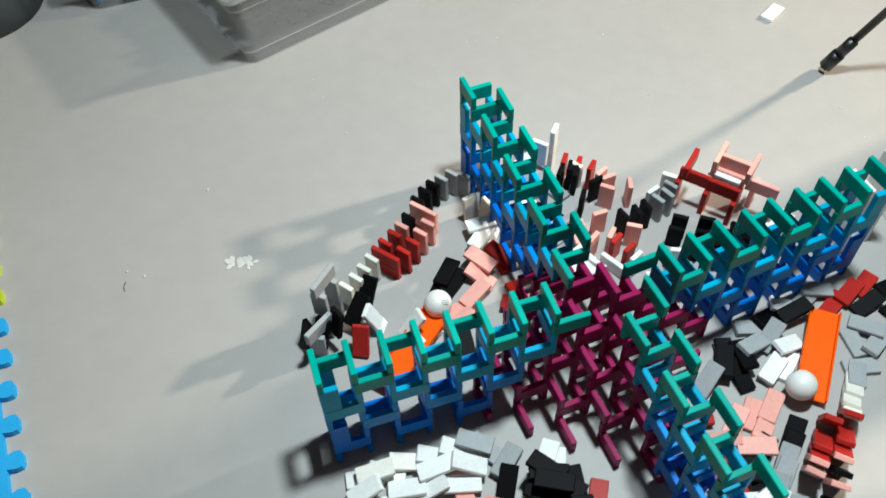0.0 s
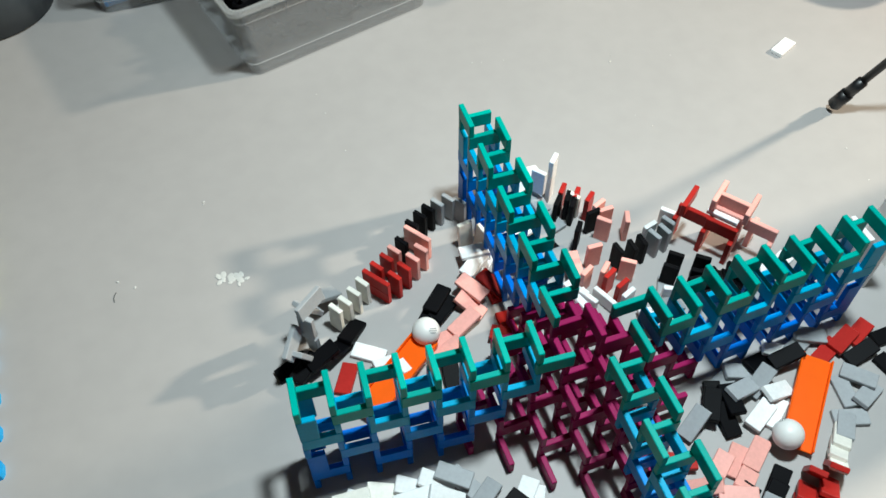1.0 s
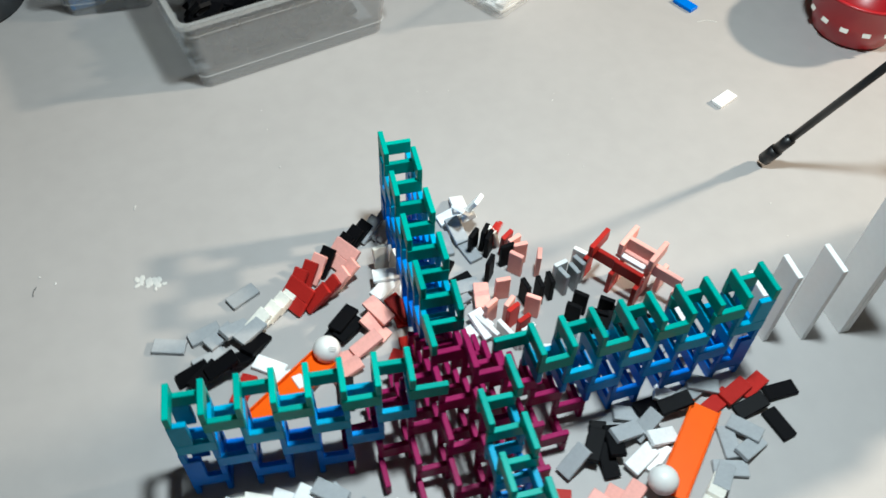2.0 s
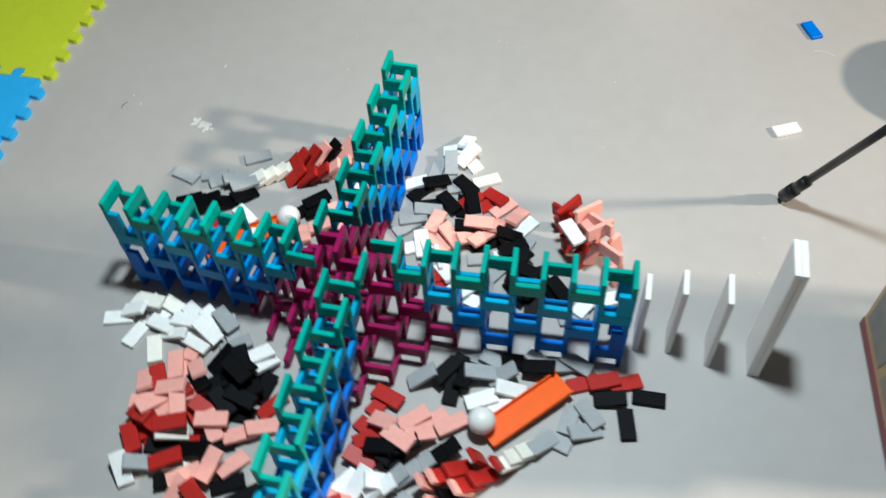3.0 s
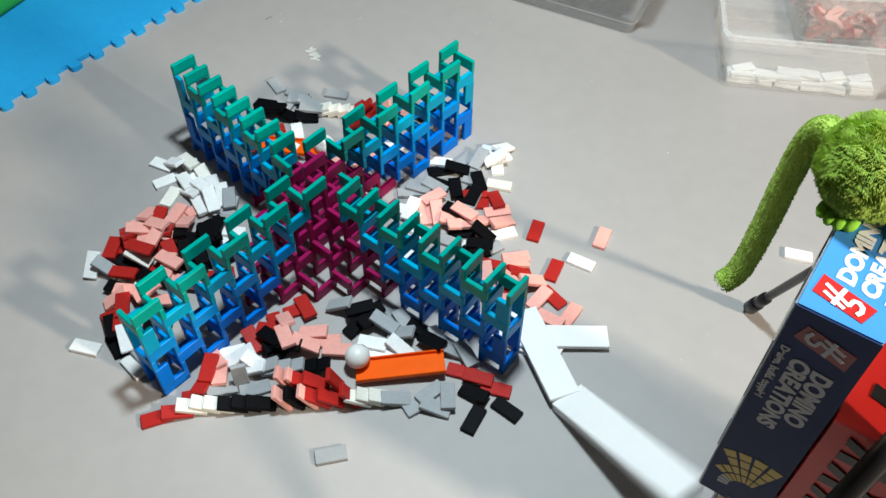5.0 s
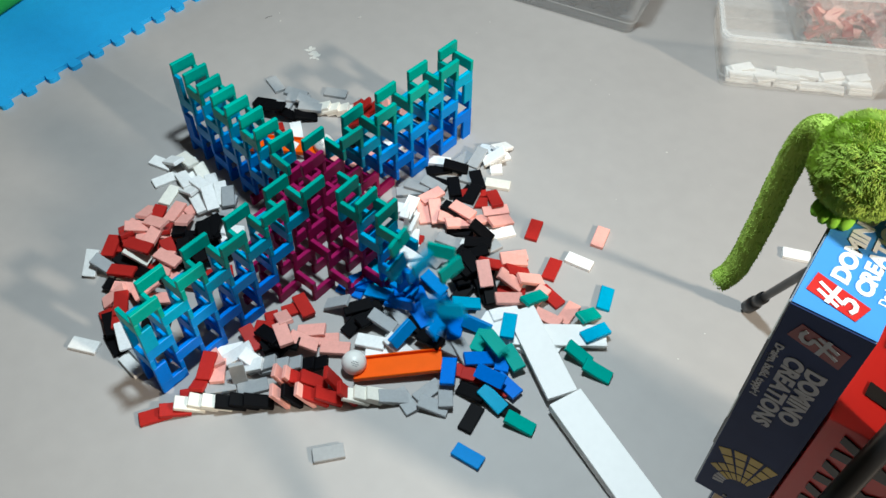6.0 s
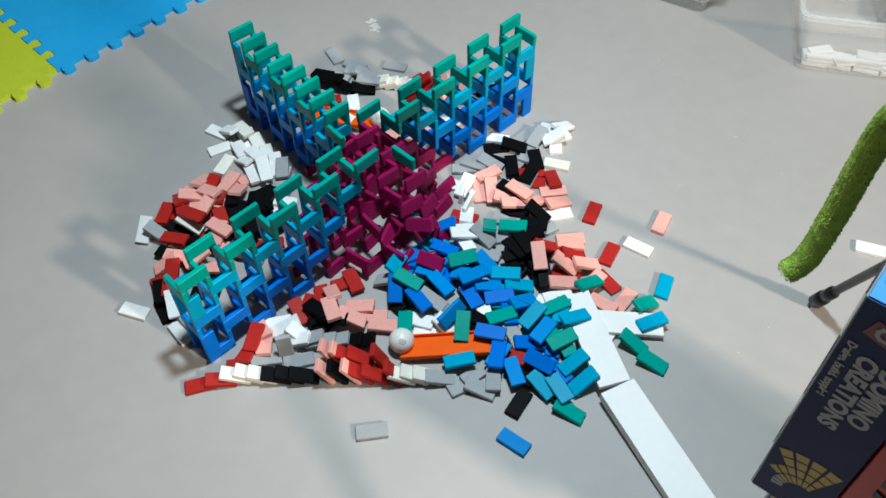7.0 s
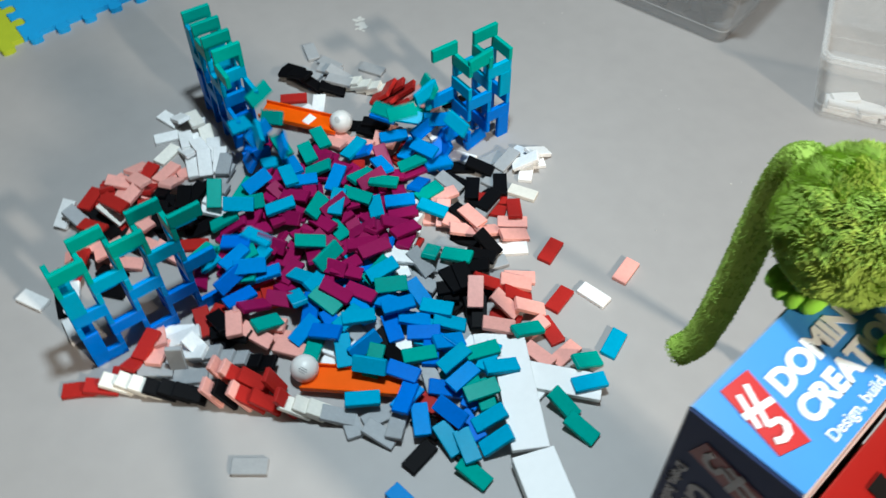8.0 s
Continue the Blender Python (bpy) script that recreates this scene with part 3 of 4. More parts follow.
# where the uppermost pieces of the first heap lie
UPPER = [("cyan", 0.456, -0.024, 74), ("cyan", 0.438, -0.059, 163), ("cyan", 0.426, -0.011, 77), ("blue", 0.391, -0.05, 12), ("teal", 0.389, 0.005, 73), ("cyan", 0.378, 0.05, 66),
          ("azure", 0.369, -0.083, 150), ("azure", 0.357, -0.002, 97), ("blue", 0.351, -0.027, 51), ("teal", 0.35, 0.123, 76), ("teal", 0.343, 0.044, 70), ("blue", 0.335, -0.083, 124),
          ("cyan", 0.329, 0.005, 91), ("blue", 0.302, -0.063, 29), ("cyan", 0.298, -0.128, 57), ("azure", 0.297, 0.021, 74), ("teal", 0.293, -0.028, 65), ("blue", 0.263, 0.002, 51),
          ("teal", 0.261, -0.083, 128), ("cyan", 0.239, 0.044, 39), ("azure", 0.212, -0.005, 70), ("teal", 0.188, -0.137, 134), ("teal", 0.18, 0.128, 33), ("azure", 0.179, -0.047, 175),
          ("blue", 0.176, -0.095, 172), ("teal", 0.174, 0.009, 61), ("teal", 0.153, 0.099, 131), ("blue", 0.133, -0.105, 134), ("blue", 0.131, 0.01, 26)]

# where the uppermost pieces of the last heap, at the crossing, lie
CENTRE_A = [
    ("teal", -0.142, -0.11, 145), ("cyan", -0.095, -0.092, 54), ("azure", -0.137, -0.036, 94), ("cyan", -0.064, -0.037, 69), ("teal", -0.024, 0.007, 123), ("teal", 0.018,
    0.014, 2), ("azure", -0.132, 0.028, 169), ("teal", -0.105, 0.059, 54), ("azure", -0.089, 0.021, 63), ("azure", -0.072, 0.072, 122), ("teal", -0.052, 0.11, 97),
    ("teal", -0.012, 0.127, 43), ("azure", -0.047, 0.148, 172), ("teal", -0.02, 0.191, 72), ("azure", -0.088, 0.202, 65), ("blue", -0.1, 0.139, 37), ("blue", 0.025,
    0.171, 118),
]
CENTRE_B = [
    ("magenta", -0.126, 0.076, 41), ("magenta", -0.07, -0.006, 35), ("teal", -0.208, 0.048, 175), ("azure", 0.042, 0.121, 61), ("cyan", 0.036, 0.06, 32), ("cyan", 0.02,
    0.088, 154), ("teal", -0.008, 0.072, 38), ("cyan", 0.085, 0.154, 31), ("teal", 0.05, 0.173, 94), ("teal", 0.026, -0.038, 59), ("teal", -0.018, -0.134, 79), ("teal",
    0.02, -0.156, 50), ("azure", 0.038, -0.125, 66), ("blue", 0.054, -0.177, 91), ("magenta", 0.082, -0.169, 91), ("teal", 0.114, -0.167, 96), ("azure", 0.154, -0.13,
    101),
]
CENTRE_C = [
    ("azure", 0.075, -0.084, 17), ("azure", 0.107, -0.112, 168), ("teal", 0.143, -0.085, 17), ("teal", 0.082, -0.039, 104), ("magenta", 0.14, -0.064, 28), ("magenta",
    0.114, -0.029, 44), ("magenta", 0.032, -0.012, 15), ("magenta", 0.062, 0.036, 60), ("magenta", 0.06, 0.114, 60), ("magenta", 0.078, 0.087, 63), ("magenta", 0.089,
    0.018, 61), ("magenta", -0.012, -0.087, 35), ("magenta", -0.086, -0.112, 63), ("blue", 0.184, -0.112, 35), ("blue", 0.184, -0.073, 105), ("teal", 0.14, 0.009, 95),
    ("azure", 0.149, 0.012, 82),
]
CENTRE_D = [
    ("azure", 0.194, -0.062, 63), ("azure", 0.221, -0.107, 152), ("blue", 0.27, -0.095, 39), ("magenta", 0.111, 0.025, 80), ("magenta", 0.004, -0.039, 2), ("magenta",
    -0.038, -0.12, 36), ("magenta", 0.098, 0.091, 90), ("blue", -0.002, -0.116, 103),
]

order = sorted(range(len(WALL)), key=lambda n: (round(fall_time(WALL[n][2], WALL[n][3], WALL[n][1], 0) * 4), -WALL[n][4] + random.uniform(-3, 3)))
SPOT = {}
east = [n for n in order if WALL[n][2] > 0.075 and abs(WALL[n][3]) < 0.03 and WALL[n][1] != "magenta"]
for spot in THROWN:
    first = next((n for n in east if WALL[n][1] == spot[0] and n not in SPOT), None)
    if first is not None:
        SPOT[first] = spot[1:]
for shade in ("teal", "cyan", "azure", "blue"):
    places = [s[1:] for s in UPPER if s[0] == shade]
    rest = [n for n in east if WALL[n][1] == shade and n not in SPOT]
    for n, spot in zip(rest[len(rest) - len(places):], places[-len(rest):] if rest else []):
        SPOT[n] = spot
KIN = {"cyan": ("cyan", "azure", "teal"), "azure": ("azure", "cyan", "blue"), "blue": ("blue", "azure", "cyan"), "teal": ("teal", "cyan"), "magenta": ("magenta",)}
for shade, *spot in CENTRE_A + CENTRE_B + CENTRE_C + CENTRE_D:
    for kin in KIN[shade]:
        near = [n for n in order if n not in SPOT and n not in east and WALL[n][1] == kin and fall_time(*WALL[n][2:4], kin, 0) < 7.72]
        if near:
            SPOT[min(near, key=lambda n: math.hypot(WALL[n][2] - spot[0], WALL[n][3] - spot[1]) - (0.03 * (8 - WALL[n][4]) if kin == "magenta" else 0))] = spot
            break
for n in order:
    m, colour, x, y, layer = WALL[n]
    t0 = fall_time(x, y, colour, layer) + random.uniform(-0.05, 0.05)
    if t0 > 7.95:
        laid(colour, m, x, y)
        continue
    height = m.translation.z
    best = None
    for _ in range(4):
        throw = 0.35 + 2.2 * height
        along, across = random.gauss(0.018, 0.04) * throw, max(-0.11, min(0.11, random.gauss(0, 0.088) * throw))
        if colour == "magenta":
            k = 1.0 + 0.25 * random.random()
            fx, fy = x * k + random.gauss(0.010, 0.022), y * k + random.gauss(0, 0.022)
        elif x > 0.045 and abs(y) < 0.03:
            fx, fy = x + along + 0.01, y + across
        elif x < -0.045 and abs(y) < 0.03:
            fx, fy = x + 0.6 * along + 0.01, y + across
        elif y > 0:
            fx, fy = x + across, y - 0.7 * along
        else:
            fx, fy = x + across, y + 0.7 * along
        deep = sum(GRID.get(c, 0.0) for _, c in footprint(fx, fy, 0))
        if best is None or deep < best[0]:
            best = (deep, fx, fy)
    fx, fy = best[1:]
    yaw0 = math.degrees(m.to_euler().z)
    turn = yaw0 + random.gauss(0, 45)
    if colour != "magenta" and layer >= 3 and 0.045 < abs(x) + abs(y) < 0.24 and t0 > 6.9:
        pull = random.uniform(0.15, 0.85)
        fx, fy = x * pull + random.gauss(0, 0.03), y * pull + random.gauss(0, 0.03)
    elif colour != "magenta" and 0.045 < x and abs(y) < 0.03:
        tries = [(random.uniform(0.09, 0.42), random.uniform(-0.080, 0.085)) for _ in range(7)]
        fx, fy = min(tries, key=lambda p: sum(GRID.get(c, 0.0) for _, c in footprint(*p, 0)))
    if n in SPOT:
        fx, fy, turn = SPOT[n]
    b = settle(fx, fy, turn, random.uniform(-8, 8))
    if random.random() < 0.10:
        b = b @ pose(0, 0, 0.008, random.uniform(25, 60), 0, 0)
    d = 0.17 + 0.35 * height + random.uniform(0, 0.06)
    if colour == "magenta":
        d += 0.14
    keys = [(0, m), (max(t0, 0.1), m), (t0 + 0.3 * d, between(m, b, 0.14)), (t0 + 0.65 * d, between(m, b, 0.5)), (t0 + d, b)]
    if t0 + d < 8.0:
        keys.append((8.0, b))
    MOVES.append((laid(colour, m, x, y), keys))


# ---- tall white planks ----
plank_paint = material("white_board", (0.87, 0.86, 0.85), 0.5, vary=0.05, grain=90, bump=0.1)


def plank(tall, wide, thick, sheets):
    root = new("plank", None)
    for n in range(sheets):
        part("board", block(thick, wide, tall - 0.0005 * n, 0.0008, at=((n - (sheets - 1) / 2) * (thick + 0.0006), 0, 0), segments=1), plank_paint, root)
    return tagged(root, "tall white painted board standing on the floor, then toppled", "plank", "row of white planks")


for tall, wide, thick, sheets, x, y, t0, d, end in (
        (0.140, 0.045, 0.008, 1, 0.408, 0.036, 4.40, 0.13, pose(0.372, 0.052, 0.0045, 0, 90, 12)),
        (0.160, 0.042, 0.008, 1, 0.456, 0.038, 4.50, 0.22, pose(0.420, 0.0925, 0.0120, 0, 91, 40)),
        (0.170, 0.050, 0.008, 1, 0.514, 0.030, 4.58, 0.26, pose(0.420, 0.045, 0.0210, 0, 90.6, -30)),
        (0.258, 0.058, 0.0085, 2, 0.580, 0.029, 4.72, 0.34, pose(0.620, -0.044, 0.0140, 0, 92, -20))):
    ob = plank(tall, wide, thick, sheets)
    a = pose(x, y, tall / 2, 0, 0, 0)
    q = [between(a, end, f) for f in (0.2, 0.55)]
    for m, f in zip(q, (0.2, 0.55)):
        m.translation = Vector((x + (end.translation.x - x) * f, y + (end.translation.y - y) * f, tall / 2 * math.cos(radians(90 * f)) + 0.006))
    MOVES.append((ob, [(0, a), (t0, a), (t0 + 0.42 * d, q[0]), (t0 + 0.72 * d, q[1]), (t0 + d, end), (8.0, end)]))


# ---- orange chutes and table tennis balls ----
orange = material("orange_plastic", (0.92, 0.115, 0.0), 0.42, vary=0.10, grain=60, bump=0.05, spec=0.15)


def chute(m):
    bm = bmesh.new()
    for at, size in (((0, 0, 0), (0.142, 0.038, 0.0025)), ((0, 0.0195, 0.0035), (0.142, 0.0025, 0.0095)), ((0, -0.0195, 0.0035), (0.142, 0.0025, 0.0095)),
                     ((0, 0.0, -0.0028), (0.126, 0.010, 0.003))):
        bmesh.ops.create_cube(bm, size=1, matrix=Matrix.Translation(at) @ Matrix.Diagonal((*size, 1)))
    bmesh.ops.bevel(bm, geom=bm.edges[:], offset=0.0007, segments=1, affect="EDGES")
    ob = part("chute", bm, orange)
    ob.matrix_basis = m
    return tagged(ob, "orange plastic track piece with raised edges", "track", "orange chutes")


chute(pose(0.262, -0.120, 0.014, 0, -3, 46))
chute(pose(-0.240, 0.107, 0.016, 0, 3, 37))
ball_white = material("celluloid", (0.78, 0.77, 0.74), 0.4, vary=0.03, grain=40, bump=0.02)
print_ink = material("print_ink", (0.10, 0.10, 0.12), 0.5)


def ball(name_label):
    bm = bmesh.new()
    bmesh.ops.create_uvsphere(bm, u_segments=40, v_segments=24, radius=0.02)
    ob = smooth(part("ball", bm, ball_white))
    bm = bmesh.new()
    for n, (w, v) in enumerate(((0.010, 0.003), (0.013, 0.0), (0.009, -0.003))):
        for q in range(4):
            a = -w / 2 + w * (q + 0.5) / 4
            d = math.sqrt(max(0.0, 0.0201 ** 2 - a * a - v * v))
            bmesh.ops.create_cube(bm, size=1, matrix=Matrix.Translation((a, v, d)) @ Matrix.Diagonal((w / 6, 0.0012, 0.0004, 1)))
    part("print", bm, print_ink, ob, "small dark printed lines")
    return tagged(ob, name_label, "ball", "table tennis balls")


b1, b2 = ball("white table tennis ball resting against an orange chute"), ball("white table tennis ball resting at an orange chute")
low, high = pose(0.208, -0.164, 0.021, 35, 20, 30), pose(0.204, -0.156, 0.030, -50, 40, 30)
MOVES.append((b1, [(0, high), (5.72, high), (5.9, low), (8.0, low)]))
b2.matrix_basis = pose(-0.181, 0.155, 0.024, 35, 25, 0)


# ---- foam play mats with jigsaw edges ----
TOOTH = ((0, 0.18), (0.012, 0.12), (0.019, 0.14), (0.022, 0.24), (0.022, 0.48), (0.019, 0.58), (0.012, 0.60), (0, 0.54))


def mat_tile(name_label, colour_mat, x1, y0, y1, x0=-1.38, notched=False, toothed=False):
    """A thick foam tile with jigsaw teeth toward the wall, and teeth or sockets toward its neighbours."""
    bm = bmesh.new()
    n = 11
    step, run = (y1 - y0) / n, (x1 - 0.02 - x0) / n
    outline = [(x0, y0)]
    if notched:
        outline += [(x0 + (k + fy) * run, y0 + fx + 0.0006) for k in range(n) for fx, fy in TOOTH]
    outline.append((x1, y0))
    outline += [(x1 + fx, y0 + (k + fy) * step) for k in range(n) for fx, fy in TOOTH]
    outline.append((x1, y1))
    if toothed:
        outline += [(x0 + (k + fy) * run, y1 + fx) for k in reversed(range(n)) for fx, fy in reversed(TOOTH)]
    outline.append((x0, y1))
    face = bm.faces.new([bm.verts.new((x, y, 0.0)) for x, y in outline])
    up = bmesh.ops.extrude_face_region(bm, geom=[face])
    for v in up["geom"]:
        if isinstance(v, bmesh.types.BMVert):
            v.co.z = 0.011
    bmesh.ops.recalc_face_normals(bm, faces=bm.faces[:])
    ob = part("foam_mat", bm, colour_mat)
    return tagged(ob, name_label, "play mat", "foam mats")


foam_blue = material("blue_foam", (0.012, 0.36, 0.76), 0.75, vary=0.12, grain=420, bump=0.8)
foam_lime = material("lime_foam", (0.46, 0.55, 0.02), 0.75, vary=0.12, grain=420, bump=0.8)
foam_green = material("green_foam", (0.02, 0.36, 0.06), 0.75, vary=0.15, grain=420, bump=0.8)
mat_tile("blue foam jigsaw play mat on the floor", foam_blue, -0.782, -0.193, 0.416, notched=True, toothed=True)
mat_tile("lime yellow foam jigsaw play mat on the floor", foam_lime, -0.782, 0.417, 1.026, notched=True)
mat_tile("lime yellow foam jigsaw play mat on the floor", foam_lime, -0.782, -0.803, -0.194, toothed=True)
hump = part("foam_block", block(0.30, 0.26, 0.06, 0.02, segments=3), foam_green)
hump.matrix_basis = pose(-1.19, 0.02, 0.041, 0, 0, 12)
tagged(smooth(hump), "thick green foam block lying on the blue mat", "foam block")


# ---- tubs and containers ----
clear = clear_plastic("clear_tub", (0.40, 0.41, 0.42), 0.40, 0.12)
dark_rim = clear_plastic("smoky_rim", (0.50, 0.50, 0.49), 0.34, 0.15)
milky = clear_plastic("milky_tub", (0.85, 0.85, 0.84), 0.22, 0.06)


rim_plastic = clear_plastic("rim_plastic", (0.85, 0.85, 0.84), 0.30, 0.08)


def tub(label, mat, long, deep, tall, m, flare=0.018, wall=0.0025):
    """An open box of thin plastic with sloping sides, a rolled rim and a raised line on its sides."""
    root = tagged(new("storage_tub", None), label, "storage tub")

    def ring(bm, z, grow, r=0.018):
        hx, hy = long / 2 + grow, deep / 2 + grow
        out = []
        for cx, cy, a0 in ((hx - r, hy - r, 0), (-hx + r, hy - r, 90), (-hx + r, -hy + r, 180), (hx - r, -hy + r, 270)):
            for q in range(5):
                a = radians(a0 + q * 22.5)
                out.append(bm.verts.new((cx + r * math.cos(a), cy + r * math.sin(a), z)))
        return out

    def skin(bm, rings):
        for a, b in zip(rings, rings[1:]):
            for q in range(len(a)):
                bm.faces.new((a[q], a[(q + 1) % len(a)], b[(q + 1) % len(b)], b[q]))

    bm = bmesh.new()
    rings = [ring(bm, 0.002, -flare), ring(bm, tall, 0.0), ring(bm, tall, -wall), ring(bm, 0.002 + wall, -flare - wall)]
    skin(bm, rings)
    bm.faces.new(rings[0][::-1])
    bm.faces.new(rings[-1])
    part("shell", bm, mat, root)
    bm = bmesh.new()
    skin(bm, [ring(bm, tall - 0.004, 0.0005), ring(bm, tall - 0.006, 0.008), ring(bm, tall + 0.004, 0.009), ring(bm, tall + 0.005, 0.001), ring(bm, tall + 0.001, -0.001)])
    part("rim", bm, dark_rim if mat is clear else rim_plastic, root, "rolled plastic rim")
    for z, g in ((0.030, 0.0008), (tall - 0.030, 0.0008)):
        f = -flare * (1 - z / tall) + g
        bm = bmesh.new()
        skin(bm, [ring(bm, z - 0.0012, f), ring(bm, z, f + 0.0012), ring(bm, z + 0.0012, f)])
        part("rib", bm, milky, root, "raised moulded line")
    root.matrix_basis = m
    return root


def heap_in(m, colours, long, deep, low, high, count, seed, tip=0.5):
    """Loose dominoes tipped into a tub, too many to count."""
    rng = random.Random(seed)
    for colour in colours:
        bm = bmesh.new()
        for _ in range(count):
            a = Matrix.Translation((rng.uniform(-long / 2, long / 2), rng.uniform(-deep / 2, deep / 2), rng.uniform(low, high))) @ Euler(
                (rng.gauss(0, tip), rng.gauss(0, tip), rng.uniform(0, 6.28))).to_matrix().to_4x4()
            bmesh.ops.create_cube(bm, size=1, matrix=a @ Matrix.Diagonal((LONG, WIDE, THICK, 1)))
        ob = part("loose_dominoes", bm, PAINT[colour])
        ob.matrix_basis = m
        tagged(ob, SAID[colour] + " plastic dominoes heaped in a clear tub", "dominoes", kind="stuff")


TUB_BLACK = pose(-0.141, 0.950, 0, 0, 0, 13.7)
tub("clear plastic tub full of black dominoes", clear, 0.407, 0.29, 0.16, TUB_BLACK)
heap_in(TUB_BLACK, ("black",), 0.285, 0.180, 0.016, 0.112, 520, 5)
TUB_WHITE = pose(0.390, 1.016, 0, 0, 0, 31.9)
tub("clear plastic tub with a few white dominoes", milky, 0.363, 0.24, 0.14, TUB_WHITE)
# white dominoes laid flat in two rough layers along the front of the tub
rng = random.Random(6)
for row in range(2):
    for q in range(6):
        m = TUB_WHITE @ pose(-0.128 + 0.0505 * q + rng.uniform(-0.006, 0.006), -0.083 + 0.026 * row + rng.uniform(-0.003, 0.003), 0.0085, 0, 0, rng.gauss(0, 6))
        still("white", m, "lying flat in a clear tub", "dominoes in the tub")
        if rng.random() < 0.75:
            m = TUB_WHITE @ pose(-0.122 + 0.0505 * q + rng.uniform(-0.010, 0.010), -0.080 + 0.026 * row, 0.0165, 0, 0, rng.gauss(0, 16))
            still("white", m, "lying on others in a clear tub", "dominoes in the tub")
TUB_PINK = pose(0.430, 1.250, 0, 0, 0, 36)
tub("clear plastic tub holding red and pink dominoes", milky, 0.34, 0.26, 0.15, TUB_PINK)
heap_in(TUB_PINK, ("red", "pink"), 0.24, 0.17, 0.010, 0.070, 150, 7)

TUB_TOYS = pose(-0.445, 1.143, 0, 0, 0, -2)
tub("small clear tub of coloured odds and ends with a lime label", clear, 0.20, 0.20, 0.13, TUB_TOYS)
for colour, x, y, z, r in ((PAINT["azure"], -0.49, 1.093, 0.030, 10), (PAINT["red"], -0.40, 1.098, 0.030, -20), (PAINT["ivory"], -0.44, 1.108, 0.075, 5), (PAINT["cyan"], -0.46, 1.168, 0.060, 40)):
    ob = part("toy_block", block(0.070, 0.050, 0.035, 0.006), colour)
    ob.matrix_basis = pose(x, y, z, 0, 0, r)
    tagged(ob, "coloured plastic toy block inside a clear tub", "toy block", "toy blocks")
bm = bmesh.new()
bmesh.ops.create_cone(bm, cap_ends=False, segments=32, radius1=0.026, radius2=0.026, depth=0.02)
roll = part("tape_roll", bm, PAINT["ivory"])
mod = roll.modifiers.new("thick", "SOLIDIFY")
mod.thickness = 0.012
roll.matrix_basis = pose(-0.468, 1.073, 0.085, 70, 0, 0)
tagged(smooth(roll), "roll of cream tape inside a clear tub", "tape roll")
label_card = part("paper_label", block(0.058, 0.001, 0.045), material("lime_card", (0.50, 0.62, 0.03), 0.6))
label_card.matrix_basis = pose(-0.425, 1.035, 0.085, -8, 0, -2)
bars = part("print_bar", block(0.030, 0.0008, 0.012, at=(0.004, -0.001, 0.009)), print_ink, label_card, "dark printed bar")
tagged(label_card, "lime green paper label stuck on a clear tub", "label")

dark_grey = material("dark_grey_plastic", (0.055, 0.065, 0.075), 0.5, vary=0.2, grain=50)
bm = bmesh.new()
prof = ((0.0, 0.115), (0.004, 0.125), (0.10, 0.135), (0.20, 0.142), (0.205, 0.146), (0.208, 0.140), (0.19, 0.132), (0.02, 0.115))
loops = []
for z, r in prof:
    loops.append([bm.verts.new((r * math.cos(q * math.tau / 48), r * math.sin(q * math.tau / 48), z)) for q in range(48)])
for a, b in zip(loops, loops[1:]):
    for q in range(48):
        bm.faces.new((a[q], a[(q + 1) % 48], b[(q + 1) % 48], b[q]))
bm.faces.new(loops[0][::-1])
bm.faces.new(loops[-1])
bin_ = smooth(part("bin", bm, dark_grey))
bin_.matrix_basis = pose(-0.735, 1.175, 0)
tagged(bin_, "round dark grey plastic bin on the floor", "bin")

bm = bmesh.new()
prof = ((0.0, 0.070), (0.006, 0.080), (0.06, 0.098), (0.105, 0.108), (0.112, 0.114), (0.114, 0.108), (0.10, 0.100), (0.012, 0.072))
loops = []
for z, r in prof:
    loops.append([bm.verts.new((r * math.cos(q * math.tau / 48), r * math.sin(q * math.tau / 48), z)) for q in range(48)])
for a, b in zip(loops, loops[1:]):
    for q in range(48):
        bm.faces.new((a[q], a[(q + 1) % 48], b[(q + 1) % 48], b[q]))
bm.faces.new(loops[0][::-1])
bm.faces.new(loops[-1])
bowl = smooth(part("bowl", bm, material("red_gloss", (0.42, 0.012, 0.018), 0.3, vary=0.1, grain=30)))
bowl.matrix_basis = pose(1.0, 0.655, 0)
for q in range(14):
    a = q * math.tau / 14
    p = part("painted_patch", block(0.016, 0.002, 0.014, 0.0008, at=(0, 0, 0), segments=1), PAINT["ivory"], bowl, "cream painted patch")
    p.matrix_basis = Matrix.Rotation(a, 4, "Z") @ pose(0, -0.0955, 0.052, -18, 0, 0)
tagged(bowl, "round red bowl with cream painted patches", "bowl")

# ---- tripod leg ----
black_metal = material("black_metal", (0.012, 0.012, 0.013), 0.38, metal=0.0, vary=0.3, grain=80)


def rod(name, a, b, r, mat, parent, label=""):
    a, b = Vector(a), Vector(b)
    bm = bmesh.new()
    bmesh.ops.create_cone(bm, cap_ends=True, segments=16, radius1=r, radius2=r, depth=(b - a).length)
    bmesh.ops.bevel(bm, geom=[e for e in bm.edges if e.calc_face_angle(0) > 0.7], offset=r * 0.25, segments=2, affect="EDGES")
    bmesh.ops.transform(bm, matrix=Matrix.Translation((a + b) / 2) @ (b - a).to_track_quat("Z", "Y").to_matrix().to_4x4(), verts=bm.verts[:])
    return smooth(part(name, bm, mat, parent, label))


tripod = tagged(new("tripod", None), "black tripod with its leg and rubber foot on the floor", "tripod")
